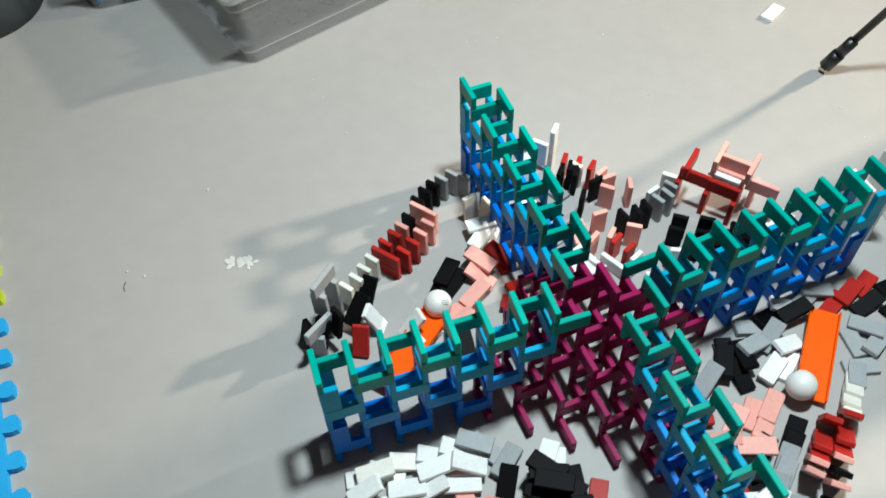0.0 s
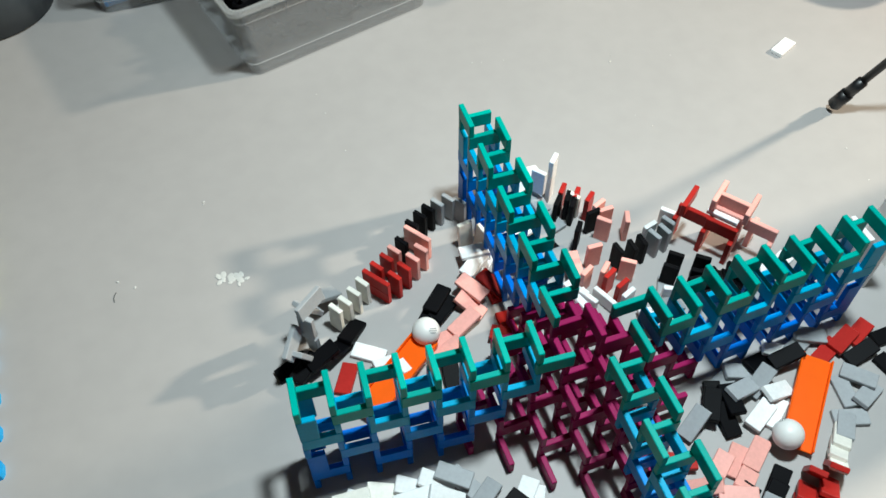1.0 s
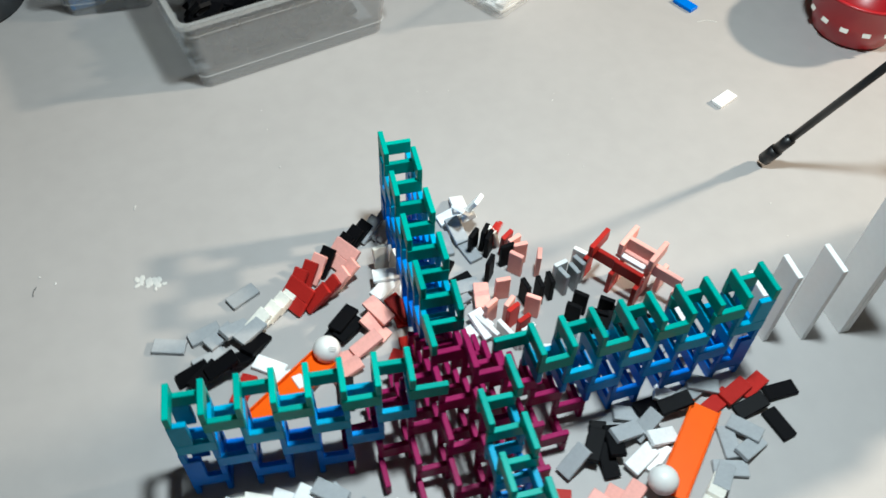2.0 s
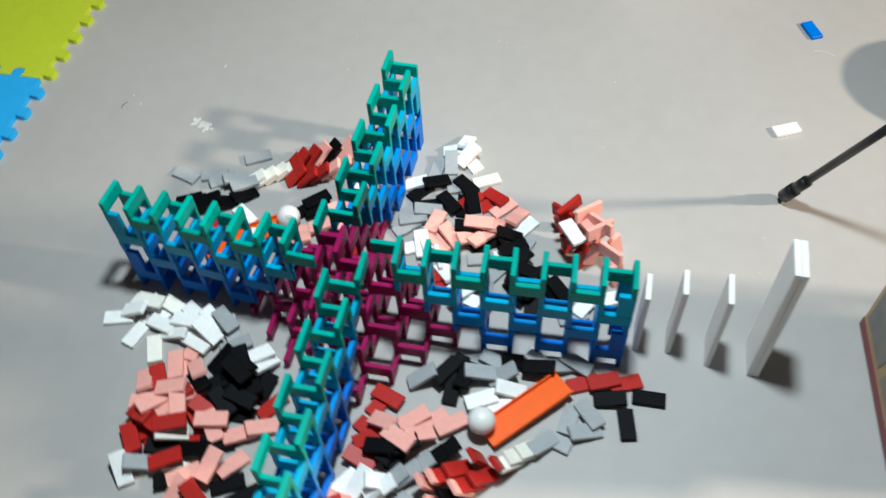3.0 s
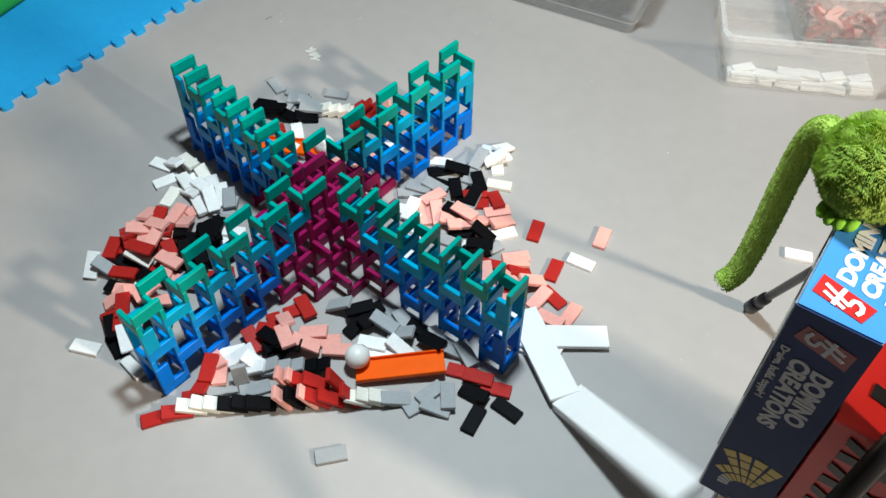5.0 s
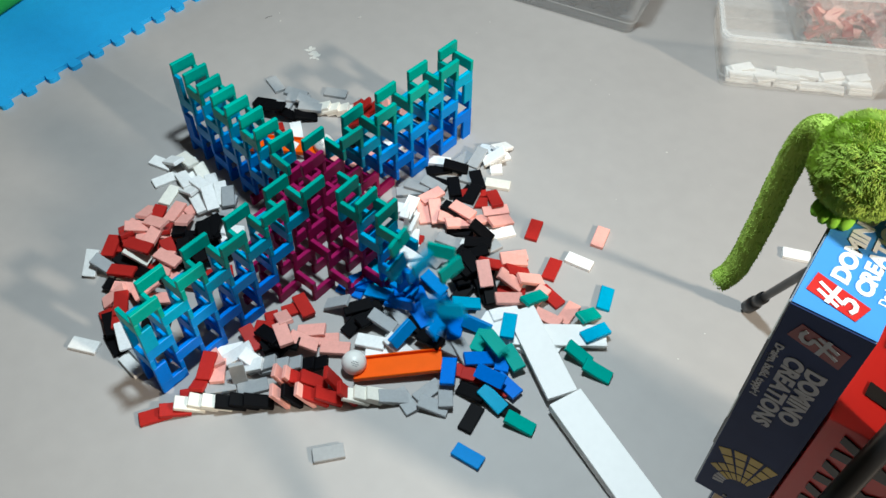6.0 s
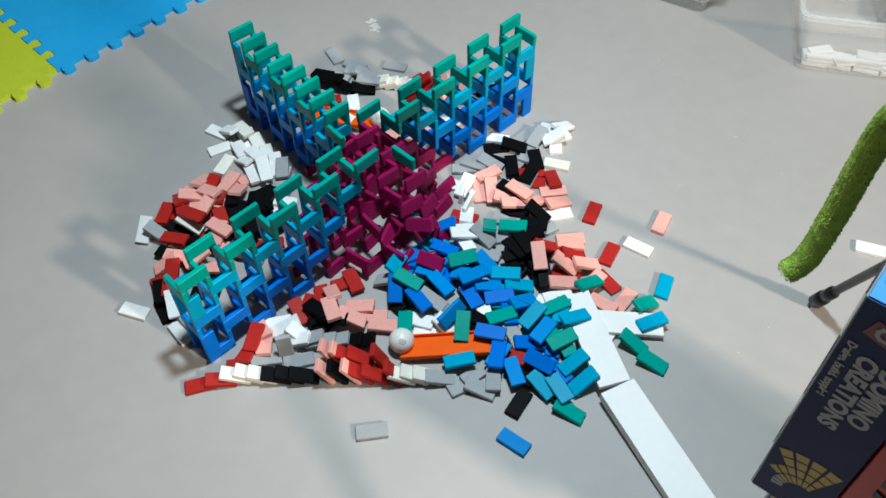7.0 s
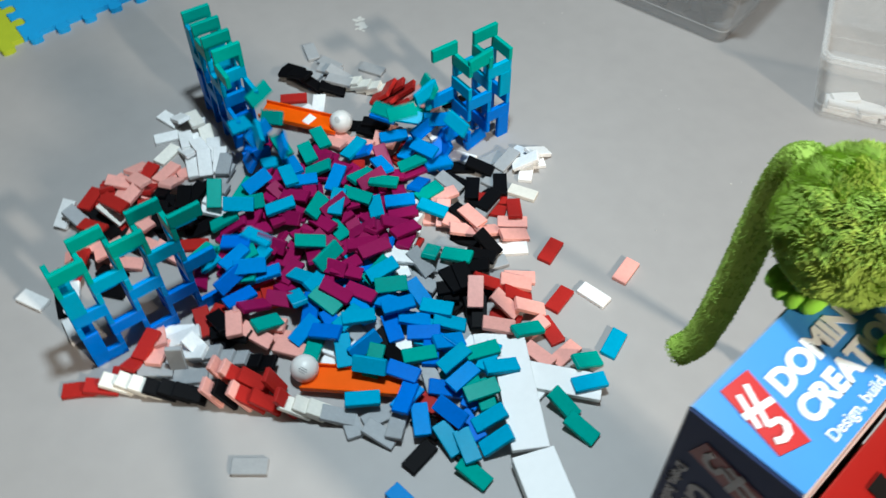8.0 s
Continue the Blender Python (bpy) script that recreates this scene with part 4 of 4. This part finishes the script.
foot, hub = Vector((0.630, 0.350, 0.010)), Vector((0.900, 0.088, 0.905))
rod("rubber_foot", foot, foot.lerp(hub, 0.040), 0.0118, black_metal, tripod, "black rubber foot")
rod("collar", foot.lerp(hub, 0.035), foot.lerp(hub, 0.075), 0.0100, black_metal, tripod)
rod("leg", foot.lerp(hub, 0.06), foot.lerp(hub, 0.40), 0.0068, black_metal, tripod)
rod("collar", foot.lerp(hub, 0.37), foot.lerp(hub, 0.42), 0.0150, black_metal, tripod)
rod("leg", foot.lerp(hub, 0.40), hub, 0.0105, black_metal, tripod)
rod("leg", (0.785, -0.50, 0.0), hub, 0.0105, black_metal, tripod)
rod("leg", (1.34, 0.22, 0.0), hub, 0.0105, black_metal, tripod)
rod("hub", hub - Vector((0, 0, 0.03)), hub + Vector((0, 0, 0.05)), 0.028, black_metal, tripod)

# ---- boxes beside the wall ----
tan = material("tan_print", (0.46, 0.30, 0.13), 0.4, vary=0.25, grain=40)
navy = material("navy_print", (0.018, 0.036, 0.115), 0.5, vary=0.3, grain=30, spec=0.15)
sky = material("sky_print", (0.035, 0.17, 0.48), 0.35, second=(0.06, 0.27, 0.60), grain=8)
steel = material("slate_print", (0.10, 0.12, 0.14), 0.4, second=(0.24, 0.20, 0.14), grain=46)
crimson = material("crimson_print", (0.50, 0.015, 0.012), 0.35, vary=0.1, grain=20)
paper_white = material("paper_white", (0.78, 0.78, 0.77), 0.45, vary=0.08, grain=24)
gold = material("gold_print", (0.50, 0.36, 0.05), 0.4, vary=0.2, grain=60)
# shade is in these two colours: white and red of the domino box's side
shade_white = material("shaded_white_print", (0.36, 0.37, 0.40), 0.4, vary=0.1, grain=60)
band_and_shade_red = material("band_and_shade_red_print", (0.20, 0.02, 0.025), 0.4, vary=0.1, grain=60)

big = tagged(new("game_box", None), "large cardboard game box with a tan and dark panelled print", "box")
part("carton", block(0.36, 0.252, 0.333, 0.002, at=(0.18, 0, 0.1665)), tan, big)
part("base_band", block(0.362, 0.2545, 0.020, 0.001, at=(0.18, 0, 0.011)), band_and_shade_red, big, "dark red band round the foot")


def plate(name, pts, mat, parent, m, label="", thick=0.0012):
    """A thin printed field: an outline in its own plane, set on a face of a box."""
    bm = bmesh.new()
    f = bm.faces.new([bm.verts.new((x, y, 0)) for x, y in pts])
    up = bmesh.ops.extrude_face_region(bm, geom=[f])
    for v in up["geom"]:
        if isinstance(v, bmesh.types.BMVert):
            v.co.z = thick
    bmesh.ops.recalc_face_normals(bm, faces=bm.faces[:])
    ob = part(name, bm, mat, parent, label)
    ob.matrix_basis = m
    return ob


WEST = Matrix(((0, 0, -1, 0), (-1, 0, 0, 0), (0, 1, 0, 0), (0, 0, 0, 1)))
SOUTH = Matrix(((1, 0, 0, 0), (0, 0, -1, 0), (0, 1, 0, 0), (0, 0, 0, 1)))
for pts, mt in ((((-0.115, 0.17), (-0.06, 0.13), (-0.02, 0.16), (-0.02, 0.26), (-0.07, 0.285), (-0.115, 0.27)), steel),
                (((-0.115, 0.035), (-0.03, 0.035), (-0.01, 0.13), (-0.06, 0.115), (-0.115, 0.155)), steel),
                (((0.0, 0.145), (0.05, 0.12), (0.115, 0.155), (0.115, 0.27), (0.06, 0.285), (0.0, 0.26)), navy),
                (((-0.012, 0.035), (0.10, 0.03), (0.118, 0.06), (0.115, 0.14), (0.05, 0.105), (0.005, 0.128)), steel)):
    plate("print_panel", pts, mt, big, WEST, "dark picture panel on the box")
for x0, x1, mt in ((0.02, 0.13, navy), (0.15, 0.26, steel)):
    c = (x0 + x1) / 2
    plate("print_panel", [(x0, 0.09), (c, 0.035), (x1, 0.09), (x1, 0.20), (c, 0.255), (x0, 0.20)], mt, big, pose(0, -0.126, 0) @ SOUTH, "dark picture panel on the box")
plate("print_panel", [(0.05, 0.10), (0.075, 0.075), (0.10, 0.10), (0.085, 0.16), (0.065, 0.16)], gold, big, pose(0, -0.1275, 0) @ SOUTH, "gold printed figure")
plate("price_label", [(0.03, 0.004), (0.075, 0.004), (0.075, 0.018), (0.03, 0.018)], paper_white, big, pose(0, -0.1285, 0) @ SOUTH, "white sticker with small bars")
big.matrix_basis = pose(0.749, -0.006, 0.0005, 0, 0, 4.5)

DX, DY, DZ = 0.067, 0.300, 0.320
kit = tagged(new("domino_box", None), "upright blue domino box with large white lettering", "box")
part("carton", block(DX, DY, DZ, 0.0012, at=(DX / 2, DY / 2, DZ / 2)), paper_white, kit)
plate("top_print", [(0, 0), (DX, 0), (DX, DY), (0, DY)], sky, kit, pose(0, 0, DZ + 0.0003), "bright blue printed top")
pale_print = material("pale_print", (0.34, 0.40, 0.47), 0.35, second=(0.16, 0.17, 0.19), grain=60)
plate("side_print", [(-DY, 0), (0, 0), (0, DZ), (-DY, DZ)], pale_print, kit, pose(-0.0003, 0, 0) @ WEST, "pale grey-blue picture print")
for low, tall, inset in ((0.030, 0.045, 0.03), (0.100, 0.060, 0.05), (0.185, 0.045, 0.02), (0.250, 0.040, 0.06)):
    plate("print_panel", [(-DY + inset, low), (-inset, low + 0.006), (-inset - 0.01, low + tall), (-DY + inset + 0.012, low + tall - 0.008)], steel, kit, pose(-0.0018, 0, 0) @ WEST, "dark picture panel")
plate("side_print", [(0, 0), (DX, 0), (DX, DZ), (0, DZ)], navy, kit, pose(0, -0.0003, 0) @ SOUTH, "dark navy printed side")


def lettering(text, size, mat, parent, m, label, shear=0.0, long=0.0, bold=0.05):
    cu = bpy.data.curves.new("lettering", "FONT")
    cu.body, cu.size, cu.extrude, cu.shear, cu.offset = text, size, 0.0004, shear, size * bold
    tmp = bpy.data.objects.new("lettering", cu)
    scene.collection.objects.link(tmp)
    me = bpy.data.meshes.new_from_object(tmp.evaluated_get(bpy.context.evaluated_depsgraph_get()))
    bpy.data.objects.remove(tmp)
    me.materials.clear()
    me.materials.append(mat)
    if long:
        reach = max(v.co.x for v in me.vertices)
        for v in me.vertices:
            v.co.x *= long / reach
    ob = new("lettering", me)
    ob.parent, ob.matrix_basis = parent, m
    ob["label"] = label
    return ob


# the top reads along +y with the letters' heads toward -x
TOP = pose(0, 0, DZ + 0.0018, 0, 0, 90)
for word, tall, x, y, long in (("DOMINO", 0.0192, 0.039, -0.030, 0.091), ("CREATIONS", 0.0186, 0.036, -0.0495, 0.108)):
    lettering(word, tall, navy, kit, TOP @ pose(x - 0.0012, y - 0.0012, -0.0009), "navy printed edge round the letters", 0.1, long + 0.001, 0.075)
    lettering(word, tall, paper_white, kit, TOP @ pose(x, y, 0), "bold white letters", 0.1, long)
lettering("Design, build, topple!", 0.0094, paper_white, kit, TOP @ pose(0.035, -0.0625, 0), "small white letters", 0.0, 0.084, 0.012)


def logo(m, red, pale):
    """The maker's mark as plain strokes on a slanted red field."""
    plate("mark_field", [(0.0009, 0.0131), (0.043, 0.0036), (0.0493, 0.0225), (0.0031, 0.0346)], red, kit, m, "red slanted field")
    for layer, ((ax, ay), (bx, by), w) in enumerate((((0.0087, 0.0177), (0.0274, 0.0093), 0.0032), ((0.0077, 0.0258), (0.0271, 0.0154), 0.0032), ((0.0184, 0.0084), (0.0226, 0.0287), 0.0040),
                                  ((0.0265, 0.0155), (0.0301, 0.0138), 0.0034), ((0.0295, 0.0136), (0.0312, 0.0208), 0.0034), ((0.0306, 0.0205), (0.0359, 0.021), 0.0036),
                                  ((0.0352, 0.0212), (0.0394, 0.0174), 0.0038), ((0.039, 0.0185), (0.0397, 0.0125), 0.0038), ((0.0398, 0.0133), (0.037, 0.0085), 0.0036))):
        way = Vector((bx - ax, by - ay)).normalized() * w / 2
        plate("mark_stroke", [(ax - way.y, ay + way.x), (ax + way.y, ay - way.x), (bx + way.y, by - way.x), (bx - way.y, by + way.x)], pale, kit, m @ pose(0, 0, 0.0013), "pale stroke", 0.0004 + 0.00007 * layer)


logo(pose(0.004, 0.0045, DZ + 0.0010), crimson, paper_white)
# the dark side reads downward with the letters' heads toward +x; its white and red have shade mixed into the colour
SIDE = pose(0, -0.0018, DZ) @ SOUTH @ pose(0, 0, 0, 0, 0, -90)
lettering("DOMINO", 0.0225, shade_white, kit, SIDE @ pose(0.062, 0.036, 0), "bold white letters darkened as in shade", 0.1, 0.084)
lettering("CREATIONS", 0.0215, shade_white, kit, SIDE @ pose(0.058, 0.0175, 0), "bold white letters darkened as in shade", 0.1, 0.108)
lettering("Design, build, topple!", 0.0096, shade_white, kit, SIDE @ pose(0.050, 0.005, 0), "small white letters darkened as in shade", 0.0, 0.080)
logo(pose(0.058, -0.0010, DZ - 0.012) @ SOUTH @ pose(0, 0, 0, 0, 0, 180), band_and_shade_red, shade_white)
# a fan of upright gold dominoes printed at the foot of the side
for ringn in range(4):
    r0, r1 = 0.016 + 0.013 * ringn, 0.027 + 0.013 * ringn
    for q in range(9):
        a0, a1 = radians(70 + q * 14), radians(70 + q * 14 + 11)
        plate("print_bar", [(0.040 + r * math.cos(a), 0.030 + r * math.sin(a)) for r, a in ((r0, a0), (r1, a0), (r1, a1), (r0, a1)) if True][:4]
              if 0.040 + r1 * math.cos(a1) > 0.002 and 0.040 + r0 * math.cos(a0) < DX else [(0.030, 0.004), (0.034, 0.004), (0.034, 0.008), (0.030, 0.008)],
              gold if q < 6 else shade_white, kit, pose(0, -0.0016, 0) @ SOUTH, "gold printed bar", 0.0003 + 0.0001 * (q % 2))
kit.matrix_basis = pose(0.738, -0.163, 0.335, 0, 0, 5.5)

ink_black = material("ink_black", (0.008, 0.008, 0.009), 0.4, vary=0.2, grain=60)
red_box = tagged(new("plank_box", None), "glossy red cardboard box with a black printed mark", "box")
part("carton", block(0.16, 0.28, 0.20, 0.0015, at=(0.08, 0.14, 0.10)), crimson, red_box)
for k in range(4):
    low = 0.152 - 0.046 * k
    for n, pts in enumerate((((0.018, 0), (0.018, 0.013), (0.108, 0.013), (0.108, 0)), ((0.050, 0.012), (0.066, 0.012), (0.108, 0.034), (0.108, 0.046)),
                             ((0.050, 0.010), (0.066, 0.016), (0.018, 0.040), (0.018, 0.028)))):
        plate("mark_stroke", [(x, low + y * 0.92) for x, y in pts], ink_black, red_box, pose(0, -0.0003, 0) @ SOUTH, "broad black printed stroke", 0.0012 + 0.0002 * n)
    plate("mark_stroke", [(0.020 + 0.060 * k, 0.022), (0.034 + 0.060 * k, 0.022), (0.056 + 0.060 * k, 0.112), (0.040 + 0.060 * k, 0.112)], ink_black, red_box,
          pose(0, 0, 0.2003, 0, 0, 90) @ pose(0, -0.13, 0), "broad black printed stroke")
red_box.matrix_basis = pose(0.808, -0.150, 0.335, 0, 0, 5.5)


# ---- green plush toy on the box ----
fur_paint = material("green_fur", (0.43, 0.60, 0.11), 0.95, vary=0.3, grain=70, bump=0.2, spec=0.15)
felt_paint = material("green_felt", (0.27, 0.60, 0.05), 0.8, vary=0.2, grain=120, bump=0.4, spec=0.2)


def tuft(bm, rng, p, d, length, r):
    d = (d + 1.0 * noise.noise_vector(p * 70) + Vector((rng.gauss(0, 0.12), rng.gauss(0, 0.12), rng.gauss(-0.25, 0.12)))).normalized()
    side = d.orthogonal().normalized()
    other = d.cross(side)
    base = [bm.verts.new(p + r * (math.cos(a) * side + math.sin(a) * other)) for a in (0, 2.1, 4.2)]
    tip = bm.verts.new(p + d * length)
    for q in range(3):
        bm.faces.new((base[q], base[(q + 1) % 3], tip))


def plush():
    rng = random.Random(11)
    root = tagged(new("plush_toy", None), "fluffy green plush toy with a hanging tail on a box", "plush toy")
    bm = bmesh.new()
    centre, size = Vector((0, 0, 0.043)), Vector((0.044, 0.046, 0.042))
    bmesh.ops.create_icosphere(bm, subdivisions=4, radius=1, matrix=Matrix.Translation(centre) @ Matrix.Diagonal((*(size * 0.94), 1)))
    for _ in range(24000):
        d = Vector((rng.gauss(0, 1), rng.gauss(0, 1), rng.gauss(0, 1))).normalized()
        wave = 1.0 + 0.06 * noise.noise(d * 4) + 0.045 * noise.noise(d * 12)
        tuft(bm, rng, centre + Vector((d.x * size.x, d.y * size.y, d.z * size.z)) * 0.97 * wave, d, rng.uniform(0.0025, 0.0055), 0.0010)
    part("body", bm, fur_paint, root)
    # the hanging tail: a soft tube along a curve
    bm = bmesh.new()
    ctrl = [Vector(v) for v in ((-0.022, 0.005, 0.042), (-0.046, 0.018, 0.043), (-0.059, 0.025, 0.020), (-0.064, 0.027, -0.035), (-0.065, 0.022, -0.105), (-0.068, 0.012, -0.160), (-0.077, 0.002, -0.180))]
    pts = []
    for q in range(61):
        f = q / 60 * (len(ctrl) - 1)
        k = min(int(f), len(ctrl) - 2)
        a, b, c, d = ctrl[max(k - 1, 0)], ctrl[k], ctrl[k + 1], ctrl[min(k + 2, len(ctrl) - 1)]
        u = f - k
        pts.append(0.5 * (2 * b + (c - a) * u + (2 * a - 5 * b + 4 * c - d) * u * u + (3 * b - a - 3 * c + d) * u ** 3))
    prev, turned = None, Vector((0, 1, 0.1))
    for n, p in enumerate(pts):
        way = (pts[min(n + 1, 60)] - pts[max(n - 1, 0)]).normalized()
        side = (turned - way * turned.dot(way)).normalized()
        turned = side
        other = way.cross(side)
        r = (0.0112 + 0.0015 * math.sin(n / 60 * 3.1)) * (0.75 if n in (0, 60) else 1)
        loop = [bm.verts.new(p + r * (math.cos(q * math.tau / 14) * side + math.sin(q * math.tau / 14) * other)) for q in range(14)]
        if prev:
            for q in range(14):
                bm.faces.new((prev[q], prev[(q + 1) % 14], loop[(q + 1) % 14], loop[q]))
        prev = loop
        for _ in range(110):
            a = rng.uniform(0, math.tau)
            out = math.cos(a) * side + math.sin(a) * other
            tuft(bm, rng, p + out * r * 0.97 + way * rng.uniform(-0.003, 0.003), out + 0.4 * way, rng.uniform(0.0010, 0.0024), 0.0007)
    bm.faces.new(prev)
    bmesh.ops.recalc_face_normals(bm, faces=bm.faces[:])
    part("tail", bm, fur_paint, root, "long furry tail")
    # scalloped felt feet
    for fx, fy in ((-0.004, -0.024), (0.064, -0.014)):
        bm = bmesh.new()
        for q in range(4):
            bmesh.ops.create_icosphere(bm, subdivisions=2, radius=1, matrix=Matrix.Translation((fx - 0.012 + 0.008 * q, fy - 0.006 - 0.004 * (q in (1, 2)), 0.006)) @ Matrix.Diagonal((0.0066, 0.0125, 0.0062, 1)))
        smooth(part("foot", bm, felt_paint, root, "bright green felt foot"))
    return root


toy = plush()
toy.matrix_basis = pose(0.728, -0.030, 0.6545)

# ---- scuffs and crumbs on the floor ----
chip = material("white_chip", (0.62, 0.61, 0.58), 0.7)
rng = random.Random(4)
bm = bmesh.new()
for cx, cy, n, spread in ((-0.425, 0.357, 16, 0.014), (-0.435, 0.520, 3, 0.004), (-0.60, 0.41, 2, 0.02), (0.45, 0.55, 3, 0.06), (0.10, 0.66, 3, 0.08), (0.60, 0.20, 2, 0.03), (-0.2, 0.6, 3, 0.08), (0.30, 0.42, 2, 0.03)):
    for _ in range(n):
        a = Matrix.Translation((cx + rng.gauss(0, spread), cy + rng.gauss(0, spread * 0.6), 0.0006)) @ Matrix.Rotation(rng.uniform(0, 6), 4, "Z")
        big_ = rng.uniform(0.002, 0.006) if n > 5 else rng.uniform(0.0006, 0.0018)
        bmesh.ops.create_icosphere(bm, subdivisions=1, radius=1, matrix=a @ Matrix.Diagonal((big_ * 1.6, big_, 0.0006, 1)))
tagged(part("floor_crumbs", bm, chip), "small white flakes and crumbs on the floor", "crumbs", kind="stuff")


mark = material("floor_mark", (0.14, 0.14, 0.135), 0.7)
for name, paint, said, x, y, turn, long in (("scratch", chip, "thin pale curved scratch on the floor", 0.718, 0.741, -14, 0.036), ("scuff", mark, "small dark scuff on the floor", -0.591, 0.384, 75, 0.016)):
    bm = bmesh.new()
    for q in range(10):
        bend = 0.12 * long * math.sin(q / 9 * math.pi)
        bmesh.ops.create_cube(bm, size=1, matrix=Matrix.Translation(((q / 9 - 0.5) * long, bend, 0.0003)) @ Matrix.Diagonal((long / 8, 0.0014, 0.0005, 1)))
    ob = part("floor_" + name, bm, paint)
    ob.matrix_basis = pose(x, y, 0, 0, 0, turn)
    tagged(ob, said, "floor mark")


def motions():
    for ob, keys in MOVES:
        walk(ob, keys)


motions()
